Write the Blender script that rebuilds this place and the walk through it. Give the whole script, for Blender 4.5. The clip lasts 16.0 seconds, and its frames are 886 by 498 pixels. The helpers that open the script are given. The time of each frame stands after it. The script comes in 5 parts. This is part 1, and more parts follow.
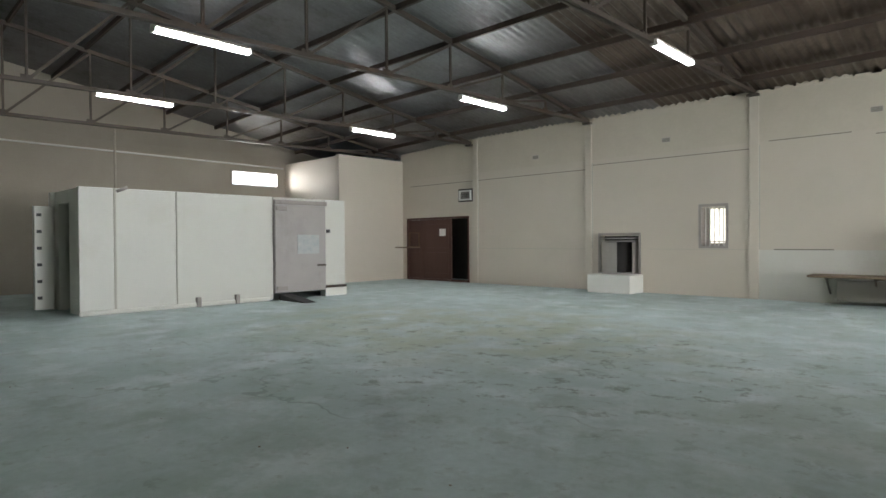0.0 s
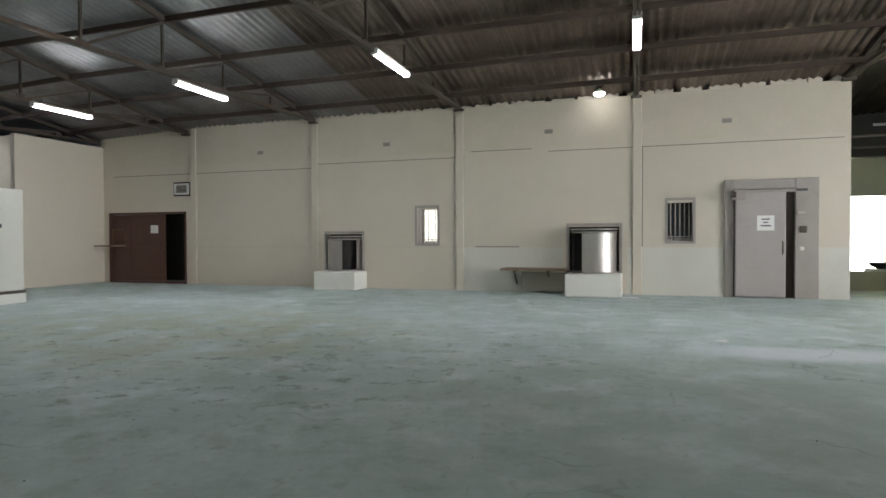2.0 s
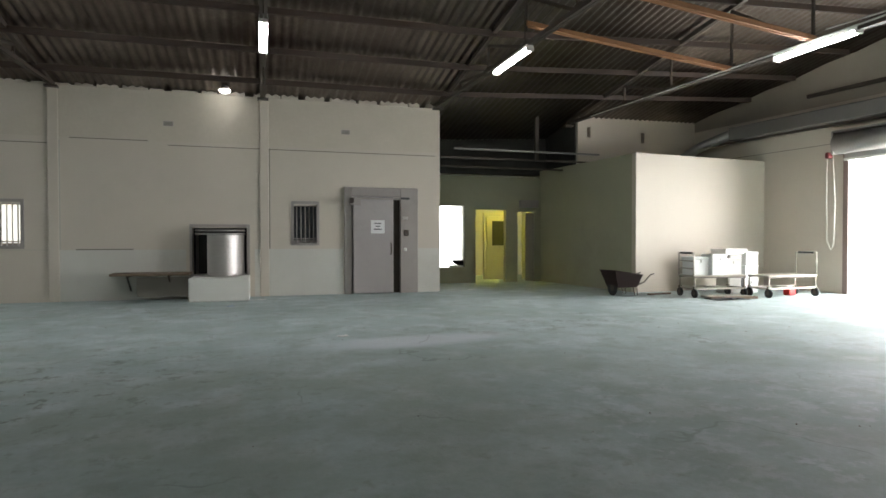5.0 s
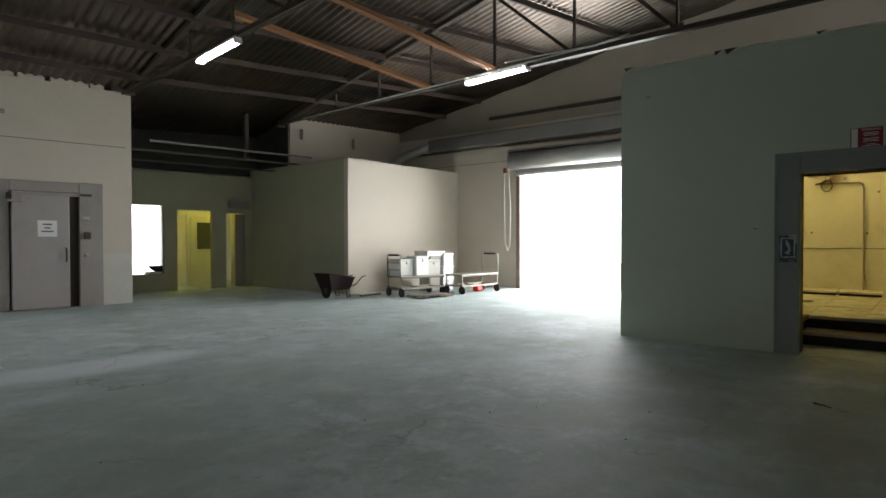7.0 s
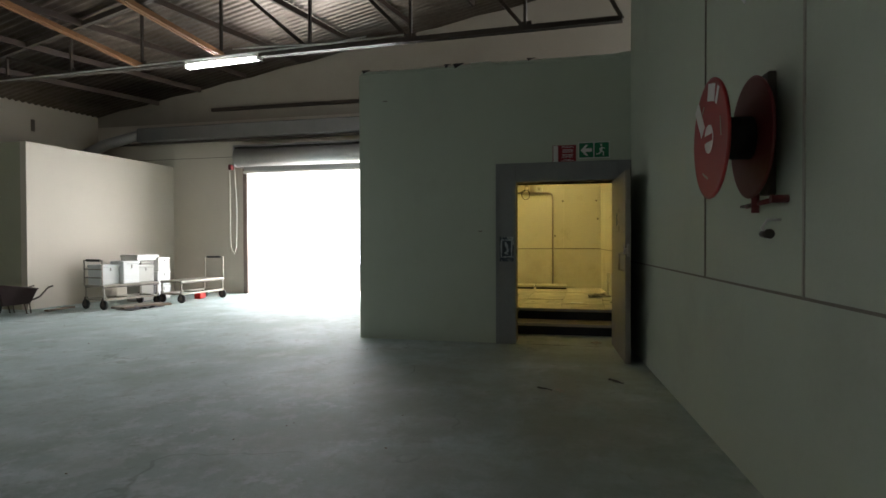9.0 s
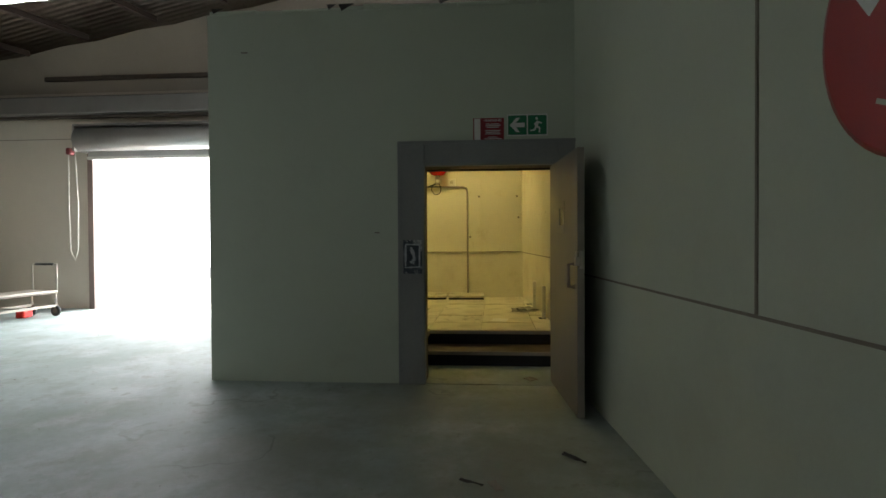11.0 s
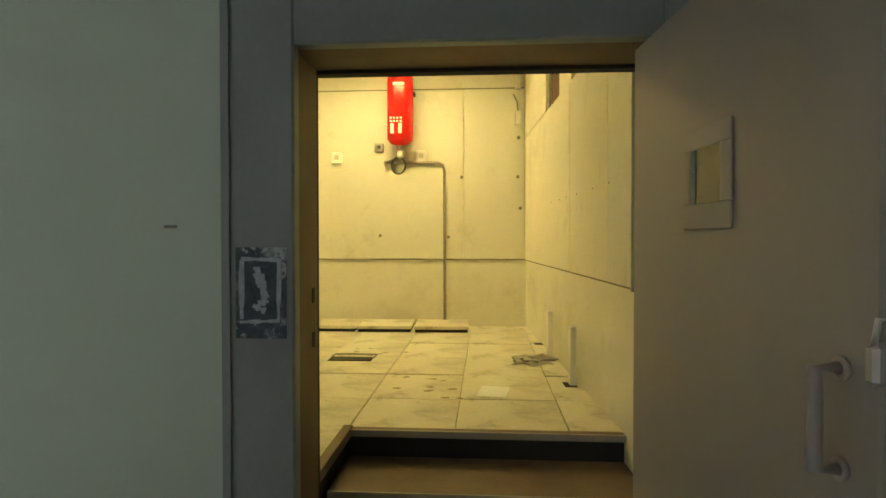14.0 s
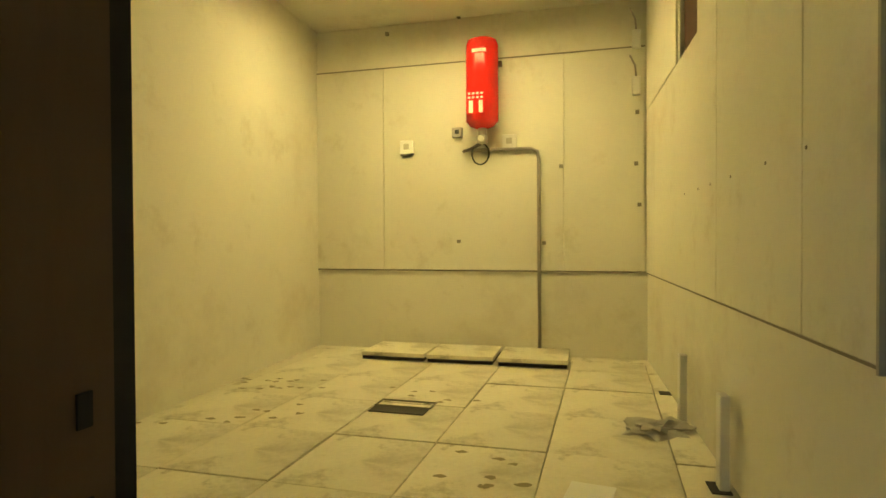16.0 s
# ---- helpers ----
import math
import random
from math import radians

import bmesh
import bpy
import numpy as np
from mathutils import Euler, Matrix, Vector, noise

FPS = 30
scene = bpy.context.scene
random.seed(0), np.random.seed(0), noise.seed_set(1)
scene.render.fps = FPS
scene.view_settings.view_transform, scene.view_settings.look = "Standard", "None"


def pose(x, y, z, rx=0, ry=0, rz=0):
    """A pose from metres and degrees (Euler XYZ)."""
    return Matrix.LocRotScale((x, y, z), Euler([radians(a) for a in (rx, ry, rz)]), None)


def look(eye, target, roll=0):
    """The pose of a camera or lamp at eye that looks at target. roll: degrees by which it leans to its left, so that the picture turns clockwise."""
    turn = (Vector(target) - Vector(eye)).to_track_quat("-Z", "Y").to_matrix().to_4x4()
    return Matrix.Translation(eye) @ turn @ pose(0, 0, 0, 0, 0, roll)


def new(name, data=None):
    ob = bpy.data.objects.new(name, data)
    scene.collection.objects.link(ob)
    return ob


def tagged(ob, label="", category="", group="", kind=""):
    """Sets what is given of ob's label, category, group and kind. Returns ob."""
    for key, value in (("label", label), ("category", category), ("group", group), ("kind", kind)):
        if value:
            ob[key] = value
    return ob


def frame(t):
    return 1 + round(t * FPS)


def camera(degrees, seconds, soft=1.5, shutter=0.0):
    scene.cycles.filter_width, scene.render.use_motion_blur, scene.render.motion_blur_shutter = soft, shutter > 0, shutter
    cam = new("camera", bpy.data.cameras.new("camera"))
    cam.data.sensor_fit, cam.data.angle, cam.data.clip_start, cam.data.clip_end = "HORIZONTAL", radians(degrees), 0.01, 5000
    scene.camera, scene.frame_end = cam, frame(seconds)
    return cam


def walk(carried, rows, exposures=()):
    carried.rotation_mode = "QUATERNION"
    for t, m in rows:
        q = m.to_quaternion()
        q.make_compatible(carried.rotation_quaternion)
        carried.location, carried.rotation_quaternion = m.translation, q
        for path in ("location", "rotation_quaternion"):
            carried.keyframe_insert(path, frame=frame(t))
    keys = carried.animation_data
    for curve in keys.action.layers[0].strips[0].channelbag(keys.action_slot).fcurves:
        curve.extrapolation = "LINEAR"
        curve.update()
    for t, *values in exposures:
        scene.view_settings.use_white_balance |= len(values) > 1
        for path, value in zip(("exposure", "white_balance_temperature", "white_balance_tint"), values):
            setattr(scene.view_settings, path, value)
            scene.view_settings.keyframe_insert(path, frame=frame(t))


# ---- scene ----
cam = camera(73.5, 16.0, soft=1.6)
ROWS = [
    (0.0, 0.0001, 0.0002, 1.3211, 89.262, 0.374, 37.752),
    (0.5, 0.0021, -0.0000, 1.3121, 89.180, 0.183, 31.431),
    (1.0, 0.0351, -0.0274, 1.3037, 89.089, 0.167, 24.585),
    (1.5, 0.0589, -0.0415, 1.2979, 89.044, 0.196, 17.944),
    (2.0, 0.0710, -0.0299, 1.3023, 89.002, 0.220, 11.974),
    (2.5, 0.0497, -0.0293, 1.3090, 88.974, 0.205, 5.774),
    (3.0, 0.0418, -0.0300, 1.3145, 88.969, 0.192, 0.331),
    (5.5, 0.1022, 0.0575, 1.3330, 89.019, 0.087, -29.267),
    (6.0, 0.1465, 0.1076, 1.3523, 89.027, 0.166, -35.791),
    (6.5, 0.1762, 0.1225, 1.3727, 89.048, 0.133, -42.411),
    (7.0, 0.1809, 0.1726, 1.3809, 89.069, 0.098, -50.052),
    (7.5, 0.1845, 0.2980, 1.3849, 89.084, 0.140, -57.320),
    (8.0, 0.1895, 0.3955, 1.3768, 89.141, 0.165, -63.806),
    (8.5, 0.2285, 0.4696, 1.3753, 89.143, 0.262, -70.499),
    (9.0, 0.3755, 0.5144, 1.3812, 89.190, 0.185, -76.302),
    (9.5, 0.6352, 0.5779, 1.3839, 89.058, 0.311, -81.146),
    (10.0, 1.1512, 0.6918, 1.4034, 88.902, 0.289, -83.827),
    (12.5, 4.4281, 0.7775, 1.4506, 89.115, 0.315, -85.422),
    (13.0, 5.0204, 0.7037, 1.4558, 89.055, 0.020, -85.330),
    (13.5, 5.6319, 0.7369, 1.4599, 89.015, 0.002, -85.757),
    (14.0, 6.1553, 0.7575, 1.4608, 88.993, 0.044, -86.014),
    (14.5, 6.6382, 0.7785, 1.4637, 89.099, -0.089, -85.956),
    (15.0, 7.0906, 0.7902, 1.4847, 89.097, 0.046, -85.181),
    (15.5, 7.4379, 0.7261, 1.5036, 88.926, 0.244, -81.514),
    (16.0, 7.7371, 0.6114, 1.5114, 89.163, 0.269, -74.613),
]
walk(cam, [(t, pose(x, y, z, rx, ry, rz)) for t, x, y, z, rx, ry, rz in ROWS],
     exposures=[(0.0, 1.22), (2.0, 1.08), (3.0, 1.02), (5.5, 0.35), (7.0, -0.05), (8.0, -0.08), (9.0, -0.14), (10.0, -0.16), (12.5, 0.4), (13.5, 0.8), (14.5, 1.22), (15.0, 1.05), (15.5, 0.86), (16.0, 0.68)])

# ---- light ----
world = bpy.data.worlds.new("sky")
scene.world = world
world.use_nodes = True
wn = world.node_tree
sky = wn.nodes.new("ShaderNodeTexSky")
sky.sky_type = "NISHITA"
sky.sun_disc = False
sky.sun_elevation = radians(70)
sky.sun_rotation = radians(100)
wn.links.new(sky.outputs[0], wn.nodes["Background"].inputs[0])
wn.nodes["Background"].inputs[1].default_value = 0.15


def lamp(name, kind, energy, m, color=(1, 1, 1), sx=1.0, sy=1.0, angle=0.5):
    d = bpy.data.lights.new(name, kind)
    d.energy, d.color = energy, color
    if kind == "AREA":
        d.shape, d.size, d.size_y = "RECTANGLE", sx, sy
    if kind == "SUN":
        d.angle = radians(angle)
    ob = new(name, d)
    ob.matrix_world = m
    return ob


lamp("sun", "SUN", 4.5, look((34, -6, 96), (0, 0, 0)), (1.0, 0.96, 0.9))
# sky light through the roller door
lamp("door_daylight", "AREA", 860, look((15.8, 7.1, 1.9), (4.0, 7.3, 1.2)), (0.97, 0.98, 1.0), 4.8, 3.6)
lamp("side_window_daylight", "AREA", 6, look((8.6, 19.9, 1.6), (6.9, 15, 1.3)), (0.95, 0.98, 1.0), 1.5, 2.2)
lamp("west_window_daylight", "AREA", 60, pose(0, 0, 0, 0, 0, -5.95) @ look((-19.15, 10.3, 3.5), (-10, 10.0, 2.6)), (0.97, 0.98, 1.0), 1.7, 0.5)
TUBE_POWER, WARM_POWER = 33.0, 25.0

# ---- materials ----


def mat(name, color, rough=0.6, metal=0.0, second=None, amount=0.35, scale=1.2, grain=40.0, bump=0.15, stains=None, stain_amount=0.3, stain_scale=0.5, emit=None, stretch=(1, 1, 1), vary=0.0, extra=()):
    m = bpy.data.materials.new(name)
    m.use_nodes = True
    nt = m.node_tree
    b = nt.nodes["Principled BSDF"]
    b.inputs["Roughness"].default_value = rough
    b.inputs["Metallic"].default_value = metal
    if emit:
        b.inputs["Base Color"].default_value = (*color, 1)
        b.inputs["Emission Color"].default_value = (*color, 1)
        b.inputs["Emission Strength"].default_value = emit
        return m
    tc = nt.nodes.new("ShaderNodeTexCoord")
    mp = nt.nodes.new("ShaderNodeMapping")
    mp.inputs["Scale"].default_value = stretch
    nt.links.new(tc.outputs["Object"], mp.inputs["Vector"])

    def noise_tex(sc, detail=6.0, r=0.6):
        n = nt.nodes.new("ShaderNodeTexNoise")
        n.inputs["Scale"].default_value, n.inputs["Detail"].default_value, n.inputs["Roughness"].default_value = sc, detail, r
        nt.links.new(mp.outputs["Vector"], n.inputs["Vector"])
        return n.outputs["Fac"]

    def ramp(src, a, z):
        r = nt.nodes.new("ShaderNodeMapRange")
        r.inputs["From Min"].default_value, r.inputs["From Max"].default_value = a, z
        nt.links.new(src, r.inputs["Value"])
        return r.outputs["Result"]

    def mix(fac, a, z, mode="MIX"):
        x = nt.nodes.new("ShaderNodeMix")
        x.data_type, x.blend_type = "RGBA", mode
        if isinstance(fac, float):
            x.inputs[0].default_value = fac
        else:
            nt.links.new(fac, x.inputs[0])
        for i, v in ((6, a), (7, z)):
            if isinstance(v, tuple):
                x.inputs[i].default_value = (*v, 1)
            else:
                nt.links.new(v, x.inputs[i])
        return x.outputs[2]

    def times(src, k):
        x = nt.nodes.new("ShaderNodeMath")
        x.operation = "MULTIPLY"
        nt.links.new(src, x.inputs[0])
        x.inputs[1].default_value = k
        return x.outputs[0]

    second = second or tuple(c * 0.72 for c in color)
    big = noise_tex(scale)
    fine = noise_tex(grain, 3.0)
    col = mix(times(ramp(big, 0.35, 0.7), amount), color, second)
    col = mix(times(ramp(fine, 0.3, 0.75), amount * 0.5), col, second)
    if stains:
        s = noise_tex(stain_scale, 9.0, 0.72)
        col = mix(times(ramp(s, 0.53, 0.66), stain_amount), col, stains)
    for c2, k2, s2, lo2, hi2 in extra:
        col = mix(times(ramp(noise_tex(s2, 10.0, 0.7), lo2, hi2), k2), col, c2)
    if vary:
        oi = nt.nodes.new("ShaderNodeObjectInfo")
        col = mix(times(oi.outputs["Random"], vary), col, second)
    nt.links.new(col, b.inputs["Base Color"])
    rv = nt.nodes.new("ShaderNodeMapRange")
    rv.inputs["To Min"].default_value, rv.inputs["To Max"].default_value = rough * 0.82, min(1.0, rough * 1.18)
    nt.links.new(big, rv.inputs["Value"])
    nt.links.new(rv.outputs["Result"], b.inputs["Roughness"])
    if bump:
        bp = nt.nodes.new("ShaderNodeBump")
        bp.inputs["Strength"].default_value, bp.inputs["Distance"].default_value = bump, 0.01
        nt.links.new(fine, bp.inputs["Height"])
        nt.links.new(bp.outputs[0], b.inputs["Normal"])
    return m


M_FLOOR = mat("worn concrete", (0.54, 0.63, 0.63), 0.75, 0, (0.37, 0.46, 0.44), 1.0, 0.5, 14, 0.3, (0.33, 0.40, 0.35), 0.75, 0.33, extra=(((0.72, 0.77, 0.79), 0.45, 1.5, 0.50, 0.62), ((0.32, 0.38, 0.345), 0.6, 1.9, 0.50, 0.64), ((0.24, 0.28, 0.24), 0.5, 6.0, 0.57, 0.65)))


def wear_and_light_floor(m):
    """Adds the worn ochre patch, its scuffed dark flecks and thin wandering cracks to the floor paint, and paints in
    the lobby shade and a pale streak of light.
    """
    nt = m.node_tree
    b = nt.nodes["Principled BSDF"]
    tc = nt.nodes.new("ShaderNodeTexCoord")

    def node(kind, *links):
        n = nt.nodes.new(kind)
        for src, i in links:
            nt.links.new(src, n.inputs[i])
        return n

    def noise_at(scale, detail, rough=0.65):
        n = node("ShaderNodeTexNoise", (tc.outputs["Object"], "Vector"))
        n.inputs["Scale"].default_value, n.inputs["Detail"].default_value, n.inputs["Roughness"].default_value = scale, detail, rough
        return n.outputs["Fac"]

    def span(src, a, z, to0=0.0, to1=1.0):
        n = node("ShaderNodeMapRange", (src, "Value"))
        n.interpolation_type = "SMOOTHSTEP"
        for key, val in (("From Min", a), ("From Max", z), ("To Min", to0), ("To Max", to1)):
            n.inputs[key].default_value = val
        return n.outputs["Result"]

    def op(kind, a, c):
        n = node("ShaderNodeMath", (a, 0))
        n.operation = kind
        if isinstance(c, float):
            n.inputs[1].default_value = c
        else:
            nt.links.new(c, n.inputs[1])
        return n.outputs[0]

    def over(fac, col, tint):
        n = node("ShaderNodeMix")
        n.data_type = "RGBA"
        nt.links.new(fac, n.inputs[0])
        nt.links.new(col, n.inputs[6])
        n.inputs[7].default_value = (*tint, 1)
        return n.outputs[2]

    def patch(x, y, rx, ry):
        mp = node("ShaderNodeMapping", (tc.outputs["Object"], "Vector"))
        mp.inputs["Location"].default_value = (-x / rx, -y / ry, 0)
        mp.inputs["Scale"].default_value = (1 / rx, 1 / ry, 0)
        ln = node("ShaderNodeVectorMath", (mp.outputs[0], 0))
        ln.operation = "LENGTH"
        wob = op("ADD", ln.outputs["Value"], op("MULTIPLY", noise_at(0.7, 4.0), 0.9))
        return span(wob, 0.9, 1.6, 1.0, 0.0)

    col = b.inputs["Base Color"].links[0].from_socket
    ochre = op("MULTIPLY", patch(-5.5, 7.4, 4.2, 2.8), op("MULTIPLY", span(noise_at(1.3, 8.0), 0.36, 0.62), 0.75))
    col = over(ochre, col, (0.40, 0.43, 0.31))
    flecks = op("MULTIPLY", patch(-3.6, 6.0, 5.5, 3.2), op("MULTIPLY", span(noise_at(3.4, 10.0, 0.75), 0.54, 0.62), 0.75))
    col = over(flecks, col, (0.19, 0.21, 0.17))
    chalk = op("MULTIPLY", patch(3.9, 3.1, 2.6, 1.8), op("MULTIPLY", span(noise_at(4.5, 10.0, 0.75), 0.5, 0.6), 0.6))
    col = over(chalk, col, (0.66, 0.70, 0.73))
    grime = op("MULTIPLY", patch(1.2, 4.6, 3.4, 2.4), op("MULTIPLY", span(noise_at(0.8, 8.0), 0.34, 0.6), 0.6))
    col = over(grime, col, (0.34, 0.39, 0.33))
    # Brownish floor by the lobby, with the wall's shade put into its colour.
    dust_shade = op("MULTIPLY", patch(5.6, 1.3, 4.2, 2.2), op("MULTIPLY", span(noise_at(1.1, 9.0), 0.3, 0.6), 0.7))
    col = over(dust_shade, col, (0.31, 0.33, 0.28))
    trail = op("MULTIPLY", patch(5.2, 7.8, 3.0, 0.7), op("MULTIPLY", span(noise_at(2.6, 10.0, 0.75), 0.5, 0.6), 0.6))
    col = over(trail, col, (0.22, 0.25, 0.22))
    # Shiny streak of light across the floor, painted as a pale patch.
    light_streak = op("MULTIPLY", patch(2.75, 7.25, 1.5, 0.5), 0.6)
    col = over(light_streak, col, (0.78, 0.80, 0.84))
    crack = op("ABSOLUTE", op("SUBTRACT", noise_at(0.33, 5.0, 0.5), 0.5), 0.0)
    line = op("MULTIPLY", span(crack, 0.001, 0.004, 1.0, 0.0), span(noise_at(0.55, 2.0), 0.48, 0.6, 0.0, 0.38))
    col = over(line, col, (0.15, 0.17, 0.14))
    nt.links.new(col, b.inputs["Base Color"])


wear_and_light_floor(M_FLOOR)
M_CREAM = mat("cream wall paint", (0.60, 0.535, 0.45), 0.7, 0, (0.55, 0.51, 0.43), 0.35, 0.7, 25, 0.2, (0.5, 0.46, 0.38), 0.25, 0.5)
M_GREEN = mat("pale green wall paint", (0.57, 0.63, 0.52), 0.65, 0, (0.49, 0.55, 0.45), 0.3, 0.8, 30, 0.15, (0.38, 0.40, 0.33), 0.2, 0.6)
# Store side and passage walls: their lack of daylight is mixed into this olive.
M_OLIVE_SHADE = mat("olive wall, shade in the colour", (0.40, 0.39, 0.28), 0.75, 0, (0.32, 0.31, 0.22), 0.4, 0.7, 25, 0.15, (0.27, 0.25, 0.18), 0.3, 0.5)
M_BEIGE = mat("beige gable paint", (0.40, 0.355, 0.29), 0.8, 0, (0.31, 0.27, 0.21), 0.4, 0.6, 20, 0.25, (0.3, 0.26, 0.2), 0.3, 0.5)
M_ROOM = mat("off white room paint", (0.72, 0.70, 0.60), 0.6, 0, (0.62, 0.6, 0.5), 0.3, 0.9, 30, 0.12, (0.50, 0.45, 0.33), 0.4, 0.7, extra=(((0.48, 0.43, 0.3), 0.45, 2.2, 0.56, 0.7),))
M_DIRTY = mat("dark unpainted wall", (0.16, 0.15, 0.12), 0.85, 0, None, 0.4, 0.8, 20, 0.2)
M_ROOF = mat("galvanised roof sheet", (0.26, 0.225, 0.20), 0.33, 1.0, (0.085, 0.055, 0.04), 0.75, 0.5, 12, 0.08, (0.055, 0.032, 0.022), 0.7, 0.28)
M_ROOFW = mat("cleaner galvanised roof sheet", (0.36, 0.36, 0.37), 0.48, 1.0, (0.18, 0.165, 0.16), 0.6, 0.6, 12, 0.08, (0.12, 0.09, 0.075), 0.5, 0.3)
M_STEEL = mat("grey painted steel", (0.075, 0.062, 0.052), 0.55, 0.3, (0.09, 0.07, 0.05), 0.5, 2, 30, 0.1, (0.12, 0.06, 0.03), 0.4, 1.2)
M_PURLIN = mat("dark brown purlin paint", (0.045, 0.032, 0.026), 0.7, 0, (0.07, 0.04, 0.025), 0.5, 2, 30, 0.1)
M_RUST = mat("rust orange primer", (0.36, 0.17, 0.07), 0.6, 0.1, (0.22, 0.1, 0.04), 0.6, 2, 30, 0.1)
M_PANEL = mat("white insulated panel", (0.66, 0.65, 0.60), 0.45, 0, (0.58, 0.57, 0.52), 0.25, 0.8, 30, 0.05, (0.55, 0.52, 0.43), 0.25, 0.8)
M_SEAM = mat("dark joint", (0.24, 0.22, 0.18), 0.8, 0, None, 0.3, 3, 30, 0)
M_SEAML = mat("pale joint", (0.50, 0.48, 0.41), 0.8, 0, None, 0.3, 3, 30, 0)
M_DOOR = mat("grey cold room door", (0.42, 0.385, 0.37), 0.45, 0.1, (0.35, 0.315, 0.30), 0.35, 1.4, 40, 0.08, (0.26, 0.24, 0.21), 0.3, 1.0)
M_FRAME = mat("grey steel door frame", (0.37, 0.335, 0.31), 0.5, 0.1, (0.29, 0.26, 0.24), 0.4, 1.5, 40, 0.08, (0.2, 0.18, 0.15), 0.3, 1.2)
M_FRAMEG = mat("slate grey door frame", (0.29, 0.305, 0.30), 0.5, 0.1, (0.16, 0.17, 0.17), 0.4, 1.5, 40, 0.08)
M_LEAF = mat("taupe door leaf", (0.29, 0.265, 0.23), 0.5, 0.05, (0.24, 0.215, 0.18), 0.3, 1.2, 40, 0.05)
M_WOODB = mat("brown wood door", (0.10, 0.045, 0.032), 0.45, 0, (0.06, 0.025, 0.02), 0.5, 2, 30, 0.1, None, 0, 0, None, (1, 1, 0.15))
M_JAMB = mat("brown timber jamb", (0.145, 0.085, 0.045), 0.55, 0, (0.08, 0.045, 0.025), 0.5, 2, 30, 0.1, None, 0, 0, None, (1, 1, 0.15))
M_INOX = mat("stainless steel", (0.50, 0.47, 0.45), 0.46, 1.0, (0.45, 0.43, 0.4), 0.4, 3, 60, 0.03, None, 0, 0, None, (1, 1, 6))
M_BLACK = mat("black rubber", (0.02, 0.02, 0.02), 0.7, 0, None, 0.3, 4, 40, 0.1)
# Near black: unlit voids are painted with this; stops and gaps share it.
M_DARK = mat("near black for unlit voids and dark parts", (0.035, 0.032, 0.03), 0.85, 0, None, 0.3, 2, 20, 0.1)
M_WHITE = mat("white paper", (0.82, 0.82, 0.8), 0.7, 0, (0.74, 0.74, 0.72), 0.2, 4, 40, 0)
M_PLASTIC = mat("white plastic", (0.75, 0.74, 0.70), 0.4, 0, (0.62, 0.6, 0.55), 0.25, 4, 40, 0.02)
M_INK = mat("dark ink", (0.06, 0.06, 0.06), 0.7, 0, None, 0.2, 5, 40, 0)
M_RED = mat("red paint", (0.36, 0.022, 0.025), 0.35, 0, (0.36, 0.02, 0.02), 0.35, 2, 30, 0.05)
M_REDD = mat("dull dark red paint and disc shade", (0.16, 0.018, 0.02), 0.5, 0, (0.10, 0.015, 0.015), 0.5, 2, 30, 0.05)
M_REDX = mat("bright red gloss", (0.72, 0.02, 0.015), 0.22, 0, (0.6, 0.015, 0.01), 0.2, 3, 30, 0.0)
M_SIGNR = mat("maroon sign", (0.28, 0.02, 0.03), 0.45, 0, None, 0.2, 6, 40, 0)
M_SIGNG = mat("green sign", (0.02, 0.20, 0.09), 0.45, 0, None, 0.2, 6, 40, 0)
M_GLASSY = mat("frosted window", (0.85, 0.85, 0.8), 0.3, 0, None, 0.15, 3, 30, 0)
# No lamp: daylight on the blind is given as a weak glow.
M_CURT = mat("white blind, daylight as glow", (1.0, 0.97, 0.88), 0.6, emit=0.75)
M_OUT = mat("outdoor concrete", (0.62, 0.60, 0.56), 0.8, 0, (0.5, 0.48, 0.44), 0.3, 0.3, 10, 0.2)
M_GALV = mat("galvanised door sheet", (0.50, 0.50, 0.49), 0.4, 0.6, (0.38, 0.37, 0.35), 0.4, 2, 30, 0.05)
M_GUIDE = mat("brown painted channel", (0.24, 0.17, 0.15), 0.55, 0.1, (0.16, 0.11, 0.09), 0.5, 2, 30, 0.1)
M_DUCT = mat("grey duct", (0.22, 0.21, 0.2), 0.5, 0.4, (0.15, 0.14, 0.13), 0.4, 2, 30, 0.05)
M_TUBE = mat("cool tube", (0.95, 0.975, 1.0), emit=TUBE_POWER)
M_WARM = mat("warm tube", (1.0, 0.775, 0.275), emit=WARM_POWER)
M_PASSAGE = mat("yellow passage tube", (1.0, 0.85, 0.12), emit=95.0)
M_CONC = mat("whitewashed concrete plinth", (0.74, 0.73, 0.68), 0.75, 0, (0.64, 0.62, 0.56), 0.35, 2, 30, 0.15)
M_TILE = mat("access floor tile", (0.78, 0.745, 0.62), 0.5, 0, (0.47, 0.43, 0.32), 0.55, 1.6, 30, 0.1, (0.22, 0.18, 0.09), 0.8, 1.1, vary=0.3, extra=(((0.15, 0.12, 0.06), 0.75, 3.2, 0.55, 0.66), ((0.70, 0.68, 0.58), 0.5, 0.8, 0.5, 0.62)))
M_WOODT = mat("weathered timber", (0.20, 0.145, 0.10), 0.7, 0, (0.15, 0.1, 0.06), 0.6, 3, 30, 0.15)
M_BARROW = mat("rusty dark red barrow", (0.045, 0.022, 0.02), 0.6, 0.2, (0.05, 0.03, 0.025), 0.6, 4, 30, 0.15)
M_TROLLEY = mat("cream painted tube", (0.40, 0.37, 0.31), 0.4, 0.2, (0.25, 0.22, 0.18), 0.5, 3, 30, 0.05)
